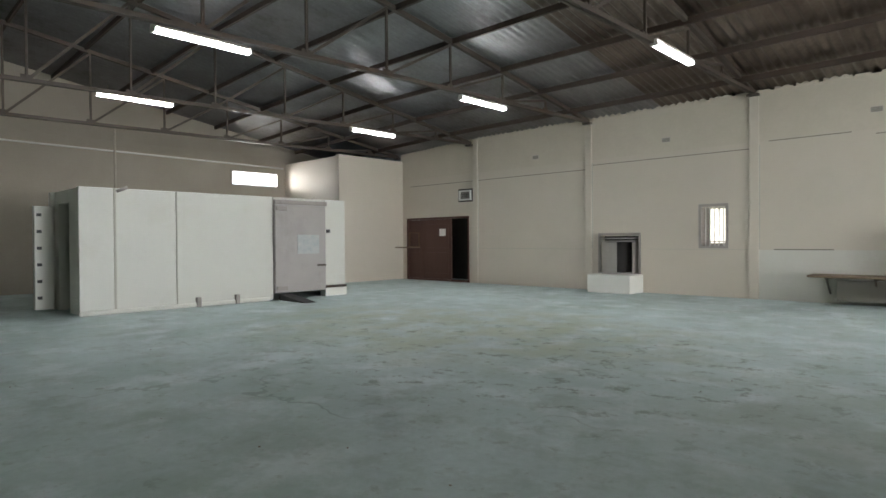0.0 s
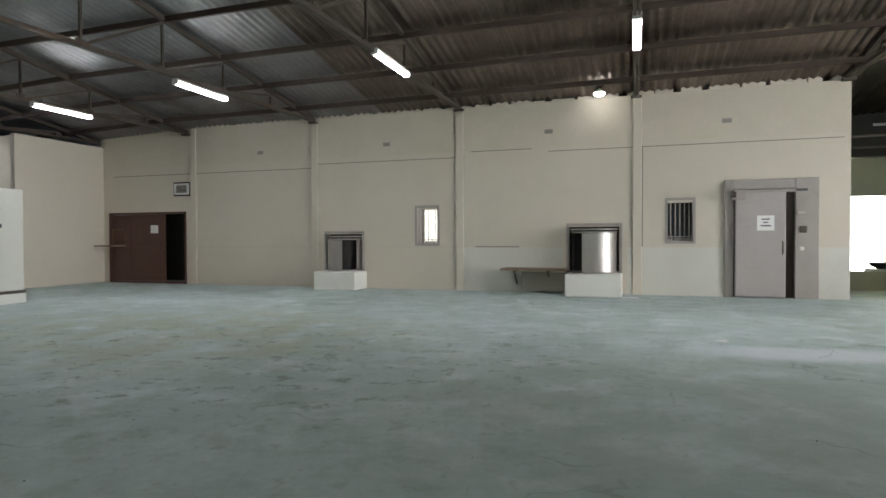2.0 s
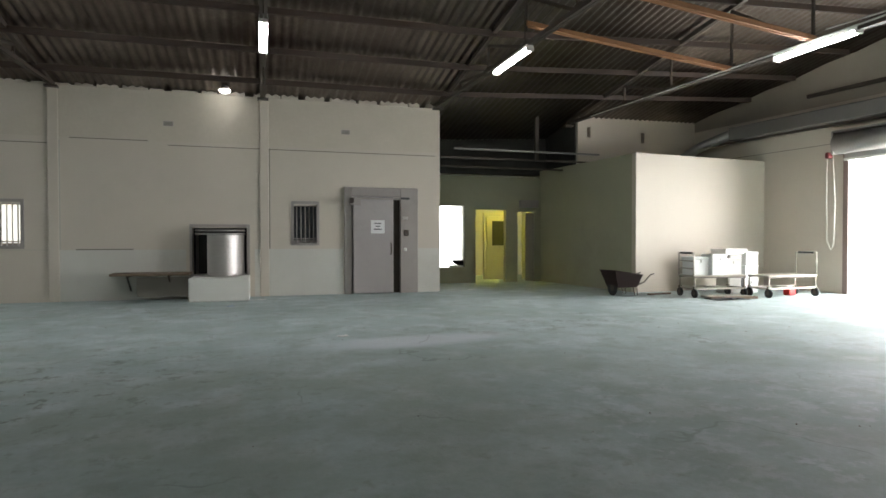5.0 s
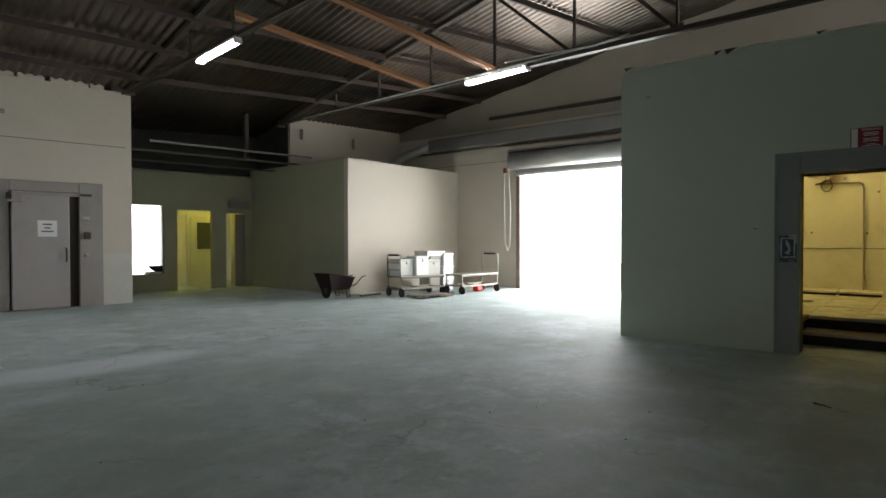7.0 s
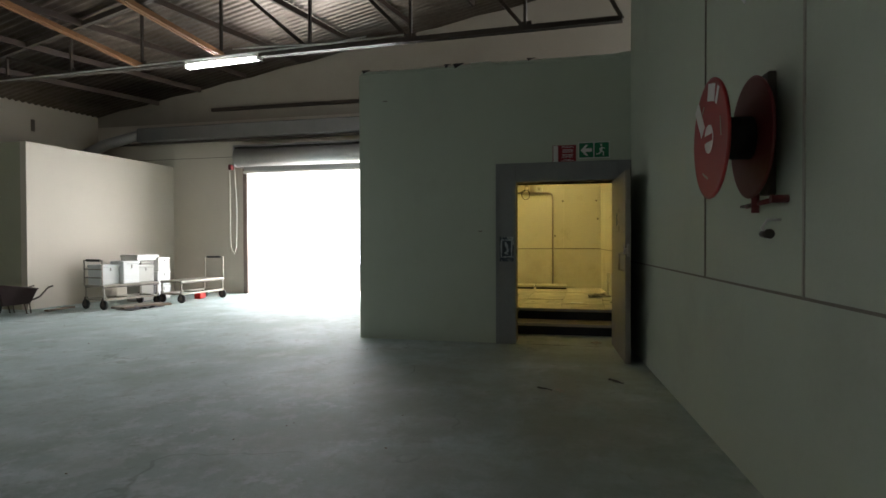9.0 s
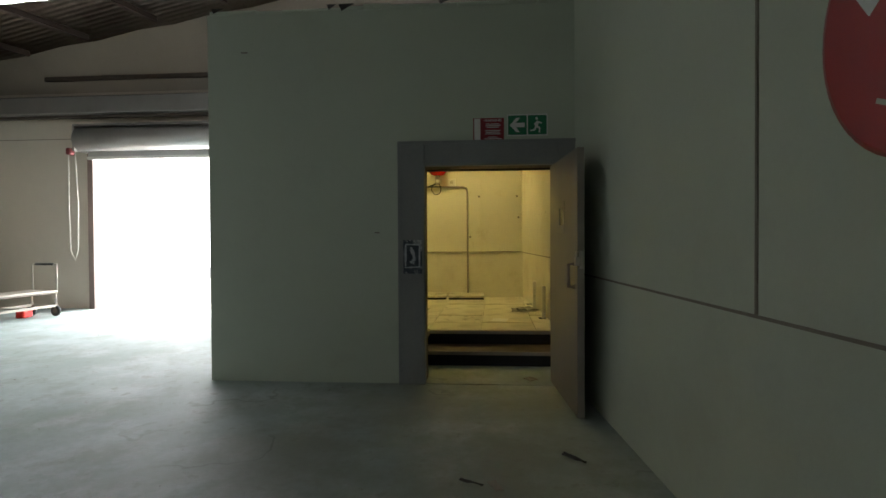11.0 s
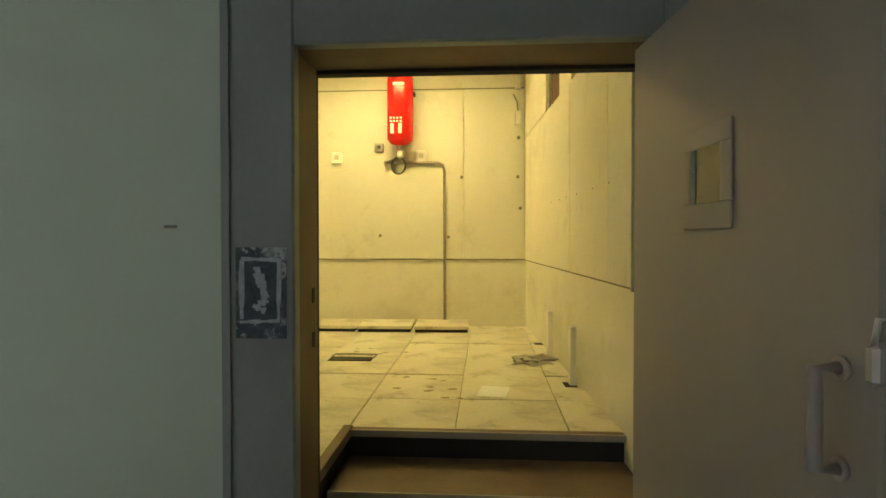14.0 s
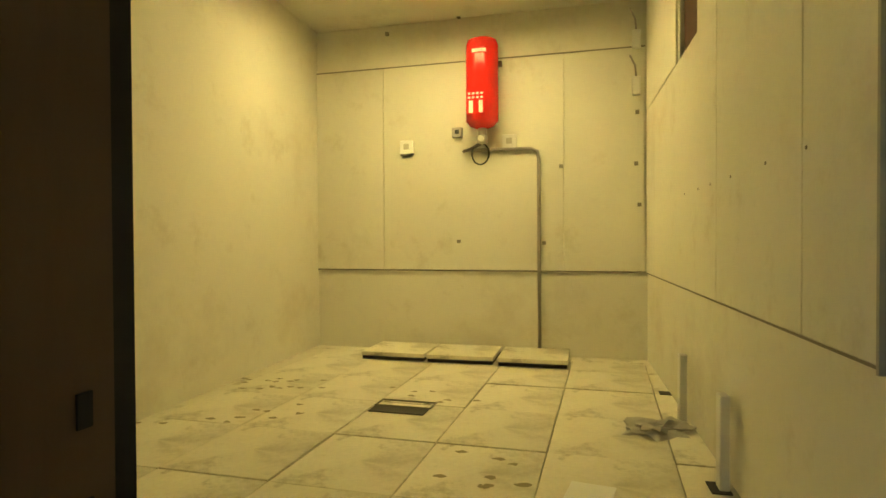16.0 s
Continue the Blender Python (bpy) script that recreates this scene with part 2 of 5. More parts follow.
M_CARD = mat("grey cardboard", (0.42, 0.40, 0.36), 0.75, 0, None, 0.3, 4, 30, 0.1)
M_SCAR = mat("chipped blue black paint", (0.035, 0.05, 0.07), 0.6, 0, (0.12, 0.14, 0.16), 0.5, 18, 60, 0.3, (0.5, 0.52, 0.53), 0.9, 9, extra=(((0.55, 0.56, 0.56), 0.8, 22, 0.55, 0.6),))
M_STAIN = mat("damp stain", (0.25, 0.21, 0.11), 0.5, 0, None, 0.5, 8, 40, 0)

# ---- building helpers ----
HM = pose(0, 0, 0, 0, 0, -5.95)


def box(bm, x0, y0, z0, x1, y1, z1, bevel=0.0):
    vs = [bm.verts.new((x, y, z)) for x in (x0, x1) for y in (y0, y1) for z in (z0, z1)]
    fs = [bm.faces.new([vs[i] for i in q]) for q in ((0, 1, 3, 2), (4, 6, 7, 5), (0, 4, 5, 1), (2, 3, 7, 6), (0, 2, 6, 4), (1, 5, 7, 3))]
    if bevel:
        es = list({e for f in fs for e in f.edges})
        bmesh.ops.bevel(bm, geom=es, offset=bevel, segments=1, affect="EDGES")
    return bm


def B(*a, bevel=0.0):
    return box(bmesh.new(), *a, bevel=bevel)


def beam(bm, p, q, w, h):
    """A rectangular bar from p to q."""
    p, q = Vector(p), Vector(q)
    d = (q - p).normalized()
    side = d.cross(Vector((0, 0, 1)))
    side = Vector((1, 0, 0)) if side.length < 1e-4 else side.normalized()
    up = side.cross(d)
    rings = [[bm.verts.new(c + side * (a * w / 2) + up * (b * h / 2)) for a, b in ((-1, -1), (1, -1), (1, 1), (-1, 1))] for c in (p, q)]
    for i in range(4):
        bm.faces.new((rings[0][i], rings[0][(i + 1) % 4], rings[1][(i + 1) % 4], rings[1][i]))
    bm.faces.new(rings[0][::-1])
    bm.faces.new(rings[1])
    return bm


def tube(bm, pts, r, n=10, cap=True):
    """A round bar through the points."""
    pts = [Vector(p) for p in pts]
    rings = []
    ref = None
    for i, p in enumerate(pts):
        d = (pts[min(i + 1, len(pts) - 1)] - pts[max(i - 1, 0)]).normalized()
        a = Vector((0, 0, 1)) if abs(d.z) < 0.9 else Vector((1, 0, 0))
        s = d.cross(a).normalized() if ref is None else (ref - d * ref.dot(d)).normalized()
        ref = s
        u = d.cross(s)
        rr = r[i] if isinstance(r, (list, tuple)) else r
        rings.append([bm.verts.new(p + s * rr * math.cos(2 * math.pi * k / n) + u * rr * math.sin(2 * math.pi * k / n)) for k in range(n)])
    for a, b in zip(rings, rings[1:]):
        for k in range(n):
            f = bm.faces.new((a[k], a[(k + 1) % n], b[(k + 1) % n], b[k]))
            f.smooth = True
    if cap:
        bm.faces.new(rings[0][::-1])
        bm.faces.new(rings[-1])
    return bm


def prism(bm, poly, a, b, axis="y"):
    """A polygon of two coordinates pushed out from a to b along the axis."""
    def at(p, q, v):
        return {"y": (p, v, q), "x": (v, p, q), "z": (p, q, v)}[axis]
    r = [[bm.verts.new(at(p, q, v)) for p, q in poly] for v in (a, b)]
    n = len(poly)
    for i in range(n):
        bm.faces.new((r[0][i], r[0][(i + 1) % n], r[1][(i + 1) % n], r[1][i]))
    bm.faces.new(r[0][::-1])
    bm.faces.new(r[1])
    return bm


def finish(bm):
    bmesh.ops.recalc_face_normals(bm, faces=bm.faces)
    return bm


def mesh_of(name, bm, material):
    finish(bm)
    me = bpy.data.meshes.new(name)
    bm.to_mesh(me)
    bm.free()
    me.materials.append(material)
    return me


def thing(name, m=None, label="", category="", group="", kind="", bm=None, material=None):
    ob = new(name, mesh_of(name, bm, material) if bm else None)
    if m is not None:
        ob.matrix_world = m
    return tagged(ob, label, category, group, kind)


def part(name, bm, material, parent, label=""):
    ob = new(name, mesh_of(name, bm, material))
    ob.parent = parent
    return tagged(ob, label)


def wall_mesh(length, thick, z0, z1, holes=()):
    """A wall from x 0 to length, y 0 to thick, with holes (xa, xb, za, zb)."""
    bm = bmesh.new()
    xs = sorted({0, length, *[h[0] for h in holes], *[h[1] for h in holes]})
    zs = sorted({z0, z1, *[h[2] for h in holes], *[h[3] for h in holes]})
    for xa, xb in zip(xs, xs[1:]):
        run = None
        for za, zb in zip(zs, zs[1:]):
            cx, cz = (xa + xb) / 2, (za + zb) / 2
            solid = not any(h[0] < cx < h[1] and h[2] < cz < h[3] for h in holes)
            if solid:
                run = (run[0], zb) if run else (za, zb)
            if run and (not solid or zb == zs[-1]):
                box(bm, xa, 0, run[0], xb, thick, run[1])
                run = None
    return bm


def wall(name, p, q, thick, z0, z1, material, holes=(), label="", m=None):
    """A wall whose seen face runs from p to q in plan; it thickens to the left of that way."""
    d = Vector((q[0] - p[0], q[1] - p[1]))
    w = pose(p[0], p[1], 0, 0, 0, math.degrees(math.atan2(d.y, d.x)))
    return thing(name, (m @ w) if m else w, label, "wall", kind="structure", bm=wall_mesh(d.length, thick, z0, z1, holes), material=material)


def frame_bm(w, h, t, d0, d1):
    bm = bmesh.new()
    box(bm, -w / 2, d0, 0, -w / 2 + t, d1, h)
    box(bm, w / 2 - t, d0, 0, w / 2, d1, h)
    box(bm, -w / 2 + t, d0, h - t, w / 2 - t, d1, h)
    box(bm, -w / 2 + t, d0, 0, w / 2 - t, d1, t)
    return bm


def text(name, words, size, m, material, parent=None):
    c = bpy.data.curves.new(name, "FONT")
    c.body, c.size, c.align_x, c.align_y, c.extrude = words, size, "CENTER", "CENTER", 0.0008
    c.materials.append(material)
    ob = new(name, c)
    if parent:
        ob.parent = parent
        ob.matrix_local = m
    else:
        ob.matrix_world = m
    return ob


def eave(u):
    return float(np.interp(u, (-20, -12, 4.3, 13, 16), (-0.42, -0.08, 0.0, 0.45, 0.6)))


def roof_z(u, v):
    return 4.62 + eave(u) + 0.165 * (14.27 - v)


# ---- floor and ground ----
thing("ground", None, "pale sunlit concrete yard outside the roller door", "ground", kind="structure", bm=B(-400, -400, -0.5, 400, 400, -0.03), material=M_OUT)
thing("floor", None, "worn grey green concrete floor with dark stains", "floor", kind="structure", bm=B(-23, -6, -0.2, 14.6, 22, 0.0), material=M_FLOOR)

# ---- walls of the hall ----
N0 = -15.7
wall_n = wall("wall_north", (N0, 14.27), (4.32, 14.27), 0.28, 0, 4.56, M_CREAM, [
    (-15.35 - N0, -12.5 - N0, 0, 2.1), (-7.85 - N0, -6.8 - N0, 0.45, 1.43), (-1.42 - N0, -0.27 - N0, 0.5, 1.57),
    (-5.25 - N0, -4.68 - N0, 1.15, 2.07), (0.76 - N0, 1.31 - N0, 1.2, 2.1), (2.1 - N0, 3.4 - N0, 0, 2.32)],
    "cream painted plaster wall with patched upper band", HM)
bm = B(4.07, 14.55, 0, 4.32, 16.8, 4.56)
thing("wall_north_return", HM, "shaded cream wall return beside dark passage", "wall", kind="structure", bm=bm, material=M_GREEN)
wall("wall_west_partition", (-15.6, 11.5), (-15.6, 14.27), 0.15, 0, 4.15, M_CREAM, (), "plain cream partition wall", HM)
wall("wall_west_partition_side", (-18.8, 11.5), (-15.6, 11.5), 0.15, 0, 4.1, M_CREAM, (), "cream partition wall catching window light", HM)
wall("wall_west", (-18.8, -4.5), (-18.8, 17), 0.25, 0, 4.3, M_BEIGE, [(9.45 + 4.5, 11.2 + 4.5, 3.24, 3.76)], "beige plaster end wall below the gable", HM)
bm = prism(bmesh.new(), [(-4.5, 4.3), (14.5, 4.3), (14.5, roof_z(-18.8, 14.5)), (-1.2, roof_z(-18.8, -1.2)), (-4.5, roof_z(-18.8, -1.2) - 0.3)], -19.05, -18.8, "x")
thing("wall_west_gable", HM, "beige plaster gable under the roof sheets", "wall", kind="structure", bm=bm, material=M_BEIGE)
sd = (8.3 - 4.04, -0.02 + 0.39)
k = sd[1] / sd[0]
wall_s = wall("wall_south", (8.3, -0.02), (-24, -0.39 - 28.04 * k), 0.25, 0, 7.3, M_GREEN, (), "pale green painted panel wall in shade")
wall_e = wall("wall_east", (14.45, 17.5), (14.45, -1.0), 0.25, 0, 4.6, M_CREAM, [(17.5 - 9.29, 17.5 - 5.2, 0, 3.3)], "cream wall with wide roller door opening")
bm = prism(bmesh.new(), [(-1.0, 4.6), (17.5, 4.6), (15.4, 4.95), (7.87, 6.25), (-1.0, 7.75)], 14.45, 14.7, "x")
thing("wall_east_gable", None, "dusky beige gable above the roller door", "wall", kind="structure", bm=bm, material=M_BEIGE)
wall("wall_store_front", (10.05, 11.54), (14.45, 11.54), 0.15, 0, 3.42, M_CREAM, (), "bright cream store wall beside the roller door")
wall("wall_store_side", (10.05, 17.0), (10.05, 11.69), 0.15, 0, 3.42, M_OLIVE_SHADE, (), "store side wall, olive with its shade in the colour")
wall("wall_upper", (10.1, 14.0), (14.45, 14.0), 0.2, 3.42, 5.0, M_CREAM, [(0.32, 0.44, 4.2, 4.5), (2.25, 2.37, 4.15, 4.45)], "cream upper wall with two narrow vent slots")
wall("wall_back", (4.0, 16.8), (8.75, 16.8), 0.15, 0, 3.2, M_OLIVE_SHADE, [(5.06 - 4, 5.86 - 4, 0.47, 2.3), (6.2 - 4, 7.17 - 4, 0, 2.2), (7.57 - 4, 8.15 - 4, 0, 2.15)], "passage wall with doorways, its dimness in the olive colour", HM)
wall("wall_behind", (-22, 20.2), (13.5, 20.2), 0.2, 0, 5.2, M_ROOM, [(22 + 5.4, 22 + 7.0, 0.2, 2.6)], "plain back wall beyond the passage", HM)
wall("wall_behind_divider", (6.05, 17.0), (7.0, 20.2), 0.1, 0, 3.2, M_ROOM, (), "plain divider beyond the passage", HM)
# Near black colour stands in for the unlit space behind the openings.
wall("wall_behind_north", (4.0, 15.6), (-16, 15.6), 0.1, 0, 4.4, M_DARK, (), "near black wall standing for the unlit space behind the openings", HM)
thing("ceiling_passage", HM, "plain ceiling beyond the passage", "ceiling", kind="structure", bm=B(4.1, 16.96, 3.2, 9.5, 20.15, 3.26), material=M_ROOM)

# ---- roof ----
bm = bmesh.new()
per, cols = 0.175, []
us = np.arange(-20.0, 15.2, per / 4)
for i, u in enumerate(us):
    dz = (0.0, 0.025, 0.05, 0.025)[i % 4]
    cols.append([bm.verts.new((u, v, roof_z(u, max(v, -1.2)) - 0.165 * 0.9 * max(0, -1.2 - v) + dz)) for v in (-5.0, -1.2, 6.0, 14.9, 20.6)])
for a, b in zip(cols, cols[1:]):
    for j in range(4):
        f = bm.faces.new((a[j], b[j], b[j + 1], a[j + 1]))
        f.smooth = True
        f.material_index = 1 if a[j].co.x < -6.2 else 0
roof = thing("ceiling", HM, "corrugated metal roof sheets, dull and rust stained", "ceiling", kind="structure", bm=bm, material=M_ROOF)
roof.data.materials.append(M_ROOFW)
for v in (1.35, 2.85, 4.35, 5.85, 7.35, 8.88, 10.45, 11.88, 13.3):
    pu = thing("purlin", HM, "dark steel purlin under the roof sheets", "purlin", "roof purlins")
    cuts = (-18.7, -12.4, -8.2, -4.1, 0.12, 4.25, 8.4, 13.0)
    for ua, ub in zip(cuts, cuts[1:]):
        part("length", beam(bmesh.new(), (ua, v, roof_z(ua, v) - 0.085), (ub + 0.002, v, roof_z(ub, v) - 0.085), 0.055, 0.11), M_PURLIN, pu)
for v in (9.05, 7.32):
    br = thing("brace_beam", HM, "rust orange steel brace between the trusses", "beam", "roof braces")
    for dv in (-0.035, 0.035):
        part("angle_bar", beam(bmesh.new(), (4.25, v + dv, 4.87), (8.4, v + dv, 4.46), 0.045, 0.075), M_RUST, br)


def truss(u, v0, v1, foot, shift, sag=0.025):
    """A lean-to truss: foot is its height on the north wall, shift moves its panel points."""
    t = thing("roof_truss", HM, "dark painted steel roof truss on the wall head", "truss", "roof trusses")

    def low(v):
        return foot - sag * (14.2 - v)

    def top(v):
        return max(roof_z(u, v) - 0.17, low(v) + 0.02)
    for du in (-0.032, 0.032):
        part("bottom_chord", beam(bmesh.new(), (u + du, v0, low(v0)), (u + du, v1, low(v1)), 0.045, 0.07), M_STEEL, t)
    part("top_chord", beam(bmesh.new(), (u, v0, top(v0)), (u, v1, top(v1)), 0.08, 0.09), M_STEEL, t)
    nodes = [v for v in (12.65 + shift - 1.7 * k for k in range(8)) if v0 + 0.3 < v < v1 - 0.3]
    for v in nodes:
        part("vertical", beam(bmesh.new(), (u, v, low(v)), (u, v, top(v)), 0.04, 0.04), M_STEEL, t)
        part("gusset", B(u - 0.008, v - 0.09, low(v) - 0.03, u + 0.008, v + 0.09, low(v) + 0.1), M_STEEL, t)
    for a, b in zip(nodes, nodes[1:] + [v0]):
        part("diagonal", beam(bmesh.new(), (u, a, top(a)), (u, b, low(b)), 0.05, 0.05), M_STEEL, t)
    part("foot_plate", B(u - 0.12, v1 - 0.12, foot - 0.08, u + 0.12, v1 + 0.01, foot - 0.03), M_STEEL, t)
    return t


for u, foot, shift, sag in ((-15.8, 4.31, 0.3, 0.014), (-12.4, 4.41, 0.05, 0.02), (-8.2, 4.5, -0.42, 0.02), (-4.1, 4.55, -0.4, 0.02), (0.1, 4.56, -0.3, 0.02), (4.25, 4.6, -0.2, 0.02)):
    truss(u, -0.6, 14.25, foot, shift, sag)
truss(8.4, 0.95, 15.2, 4.57, -0.22, 0.024)


def strip_light(m, length=1.45):
    t = thing("strip_light", m, "lit fluorescent strip light hung from the truss", "ceiling light", "hall strip lights")
    part("housing", B(-0.06, -length / 2 - 0.02, 0.05, 0.06, length / 2 + 0.02, 0.1, bevel=0.008), M_PLASTIC, t)
    for x in (-0.032, 0.032):
        part("tube", tube(bmesh.new(), [(x, -length / 2, 0.02), (x, length / 2, 0.02)], 0.028), M_TUBE, t)
    for y in (-1, 1):
        part("end_cap", B(-0.065, y * length / 2 - 0.015, -0.015, 0.065, y * length / 2 + 0.015, 0.05), M_PLASTIC, t)
        part("hanger", tube(bmesh.new(), [(0, y * length * 0.35, 0.1), (0, y * length * 0.35, 0.22)], 0.008, 6), M_STEEL, t)
    return t


for u, v, z in ((-12.3, 10.2, 4.2), (-8.2, 9.87, 4.25), (-4.05, 9.8, 4.38), (0.1, 9.5, 4.38), (4.24, 9.6, 4.38), (8.4, 7.3, 4.32), (-8.65, 3.95, 4.28), (-12.75, 4.4, 4.19)):
    strip_light(HM @ pose(u, v, z))

# ---- north wall fittings ----
for u, z0 in ((-12.2, 0.0), (-8.2, 0.0), (-4.1, 0.0), (0.12, 0.0)):
    part("pilaster", B(u - 0.1 - N0, -0.035, z0, u + 0.1 - N0, 0.0, 4.5, bevel=0.01), M_CREAM, wall_n)
    part("joint_strip", B(u + 0.1 - N0, -0.012, 1.1, u + 0.125 - N0, 0.0, 3.4), M_SEAML if u < 0 else M_SEAM, wall_n, "vertical plaster joint")
for a, b, z in ((-15.2, -8.2, 3.22), (-8.1, -4.15, 3.32), (-3.81, -2.3, 3.45), (-1.9, 4.2, 3.37)):
    part("joint", B(a - N0, -0.012, z, b - N0, 0.0, z + 0.018), M_SEAM, wall_n, "thin horizontal plaster joint")
part("upper_band", B(0.15, -0.008, 3.47, 20.0, 0.0, 4.55), mat("rough upper plaster", (0.60, 0.54, 0.45), 0.8, 0, (0.52, 0.47, 0.38), 0.5, 1.5, 12, 0.5), wall_n, "rough patched plaster band")
part("joint", B(-3.7 - N0, -0.015, 1.085, -2.6 - N0, 0.0, 1.11), M_SEAM, wall_n)
part("joint", B(-12.0 - N0, -0.006, 1.09, -8.3 - N0, 0.0, 1.1), M_SEAML, wall_n)
part("joint", B(-6.5 - N0, -0.006, 1.09, -4.2 - N0, 0.0, 1.1), M_SEAML, wall_n)
M_DADO = mat("pale grey dado paint", (0.62, 0.605, 0.55), 0.65, 0, (0.53, 0.51, 0.45), 0.35, 0.8, 25, 0.15, (0.45, 0.42, 0.35), 0.25, 0.6)
for a, b in ((-4.0, -1.55), (-0.1, 0.02), (0.22, 1.92), (3.76, 4.315)):
    part("dado", B(a - N0, -0.004, 0.0, b - N0, 0.0, 1.088), M_DADO, wall_n, "paler painted dado")
rng = random.Random(4)
x = 0.3
while x < 19.8:
    w = rng.uniform(0.25, 0.7)
    part("plaster_crest", B(x, -0.02, 4.55, x + w, 0.26, 4.58 + 0.014 * max(0.0, x - 13.5) + rng.uniform(0, 0.06), bevel=0.01), M_CREAM, wall_n)
    x += w + rng.uniform(0.02, 0.2)


def air_brick(u, z, w=0.2, h=0.1):
    t = thing("air_brick", HM @ pose(u, 14.27, z), "small louvred air brick set in the wall", "vent", "air bricks")
    part("frame", B(-w / 2, -0.015, -h / 2, w / 2, 0.0, h / 2, bevel=0.004), M_FRAME, t)
    for i in range(3):
        part("slat", B(-w / 2 + 0.015, -0.02, -h / 2 + 0.015 + i * 0.028, w / 2 - 0.015, -0.014, -h / 2 + 0.028 + i * 0.028), M_SEAM, t)


for u, z in ((-9.91, 3.73), (-6.08, 3.76), (-1.89, 3.85), (1.98, 3.86)):
    air_brick(u, z)
g = thing("wall_grille", HM @ pose(-12.62, 14.27, 2.79) @ Matrix.Diagonal((0.82, 1, 0.8, 1)), "white louvred wall grille above the brown doors", "vent")
part("frame", wall_mesh(0.62, 0.05, 0, 0.4, [(0.06, 0.56, 0.06, 0.34)]), M_PLASTIC, g).location = (-0.31, -0.05, -0.2)
part("backing", B(-0.26, -0.01, -0.15, 0.26, 0.0, 0.15), M_DARK, g)
for i in range(6):
    part("slat", B(-0.25, -0.04, -0.14 + i * 0.047, 0.25, -0.015, -0.122 + i * 0.047), M_FRAME, g)
part("surround", frame_bm(0.74, 0.52, 0.055, -0.012, 0.0), M_DARK, g, "dark gap round the grille").location = (0, 0, -0.26)


def hatch(u, z0, w, h, turn, gap_deg, label):
    t = thing("rotary_hatch", HM @ pose(u, 14.27, z0), label, "rotary hatch", "stainless hatches")
    part("frame", frame_bm(w + 0.12, h + 0.08, 0.055, -0.03, 0.12), M_FRAME, t)
    r, n = w / 2 - 0.06, 40
    bm = bmesh.new()
    gap = radians(turn)
    for rr in (r, r - 0.02):
        prev = None
        for i in range(n + 1):
            a = gap + radians(gap_deg) + (2 * math.pi - radians(gap_deg)) * i / n
            c = [bm.verts.new((rr * math.cos(a), rr * math.sin(a) + 0.06, z)) for z in (0.06, h - 0.16)]
            if prev:
                bm.faces.new((prev[0], c[0], c[1], prev[1])).smooth = True
            prev = c
    part("drum", bm, M_INOX, t, "brushed stainless curved drum")
    # Dark core and back panel stand in for shade inside the hollow drum.
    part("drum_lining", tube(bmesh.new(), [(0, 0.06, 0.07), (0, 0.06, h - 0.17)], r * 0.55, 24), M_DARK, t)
    for z in (0.03, h - 0.15, h - 0.08):
        part("band", tube(bmesh.new(), [(0, 0.06, z), (0, 0.06, z + 0.035)], r + 0.02, 40), M_INOX, t)
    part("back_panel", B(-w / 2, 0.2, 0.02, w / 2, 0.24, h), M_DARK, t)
    return t


hatch(-7.32, 0.43, 1.05, 1.0, -74, 50, "round stainless rotary hatch in grey frame, open side facing the hall")
hatch(-0.84, 0.47, 1.15, 1.1, -178, 60, "wide stainless rotary hatch in grey wall frame")
bm = B(-7.83, 13.52, 0, -6.66, 14.265, 0.46, bevel=0.02)
thing("plinth", HM, "low whitewashed concrete plinth below the hatch", "plinth", "hatch plinths", bm=bm, material=M_CONC)
bm = B(-1.41, 13.35, 0, -0.2, 14.265, 0.5, bevel=0.02)
thing("plinth", HM, "low whitewashed concrete plinth beside the shelf", "plinth", "hatch plinths", bm=bm, material=M_CONC)
sh = thing("wall_shelf", HM, "brown timber wall shelf on steel brackets", "shelf")
part("board", B(-2.95, 13.65, 0.55, -1.42, 14.25, 0.6, bevel=0.008), M_WOODT, sh)
for u in (-2.65, -1.85):
    bm = B(u - 0.02, 13.8, 0.51, u + 0.02, 14.25, 0.55)
    beam(bm, (u, 13.85, 0.52), (u, 14.24, 0.2), 0.03, 0.03)
    part("bracket", bm, M_STEEL, sh)
part("apron", B(-2.5, 13.98, 0.08, -1.42, 14.0, 0.5), M_LEAF, sh, "taupe board under the shelf")


def barred_window(u, z0, w, h, pane, label, recess):
    t = thing("window_1" if recess else "window_2", HM @ pose(u, 14.27, z0), label, "window", kind="structure")
    part("window_frame", frame_bm(w + 0.1, h + 0.08, 0.06, -0.02, 0.2), M_FRAME, t)
    part("pane", B(-w / 2 + (0.15 if recess else 0.01), 0.2, 0.12, w / 2 - 0.01, 0.215, h - 0.03), pane, t)
    part("reveal", B(-w / 2, 0.216, 0.02, w / 2, 0.23, h), M_FRAME, t)
    for i in range(5):
        x = -w / 2 + w * (i + 0.8) / 5.6
        part("bar", tube(bmesh.new(), [(x, 0.08, 0.05), (x, 0.08, h)], 0.014, 8), M_FRAME if not recess else M_PLASTIC, t)
    part("cross_bar", B(-w / 2, 0.07, 0.14, w / 2, 0.09, 0.17), M_FRAME, t)


barred_window(-4.97, 1.12, 0.56, 0.95, M_CURT, "narrow barred window with bright blind behind", True)
barred_window(1.035, 1.17, 0.54, 0.95, mat("dark glass", (0.05, 0.055, 0.06), 0.15), "narrow barred window with dark glass", False)

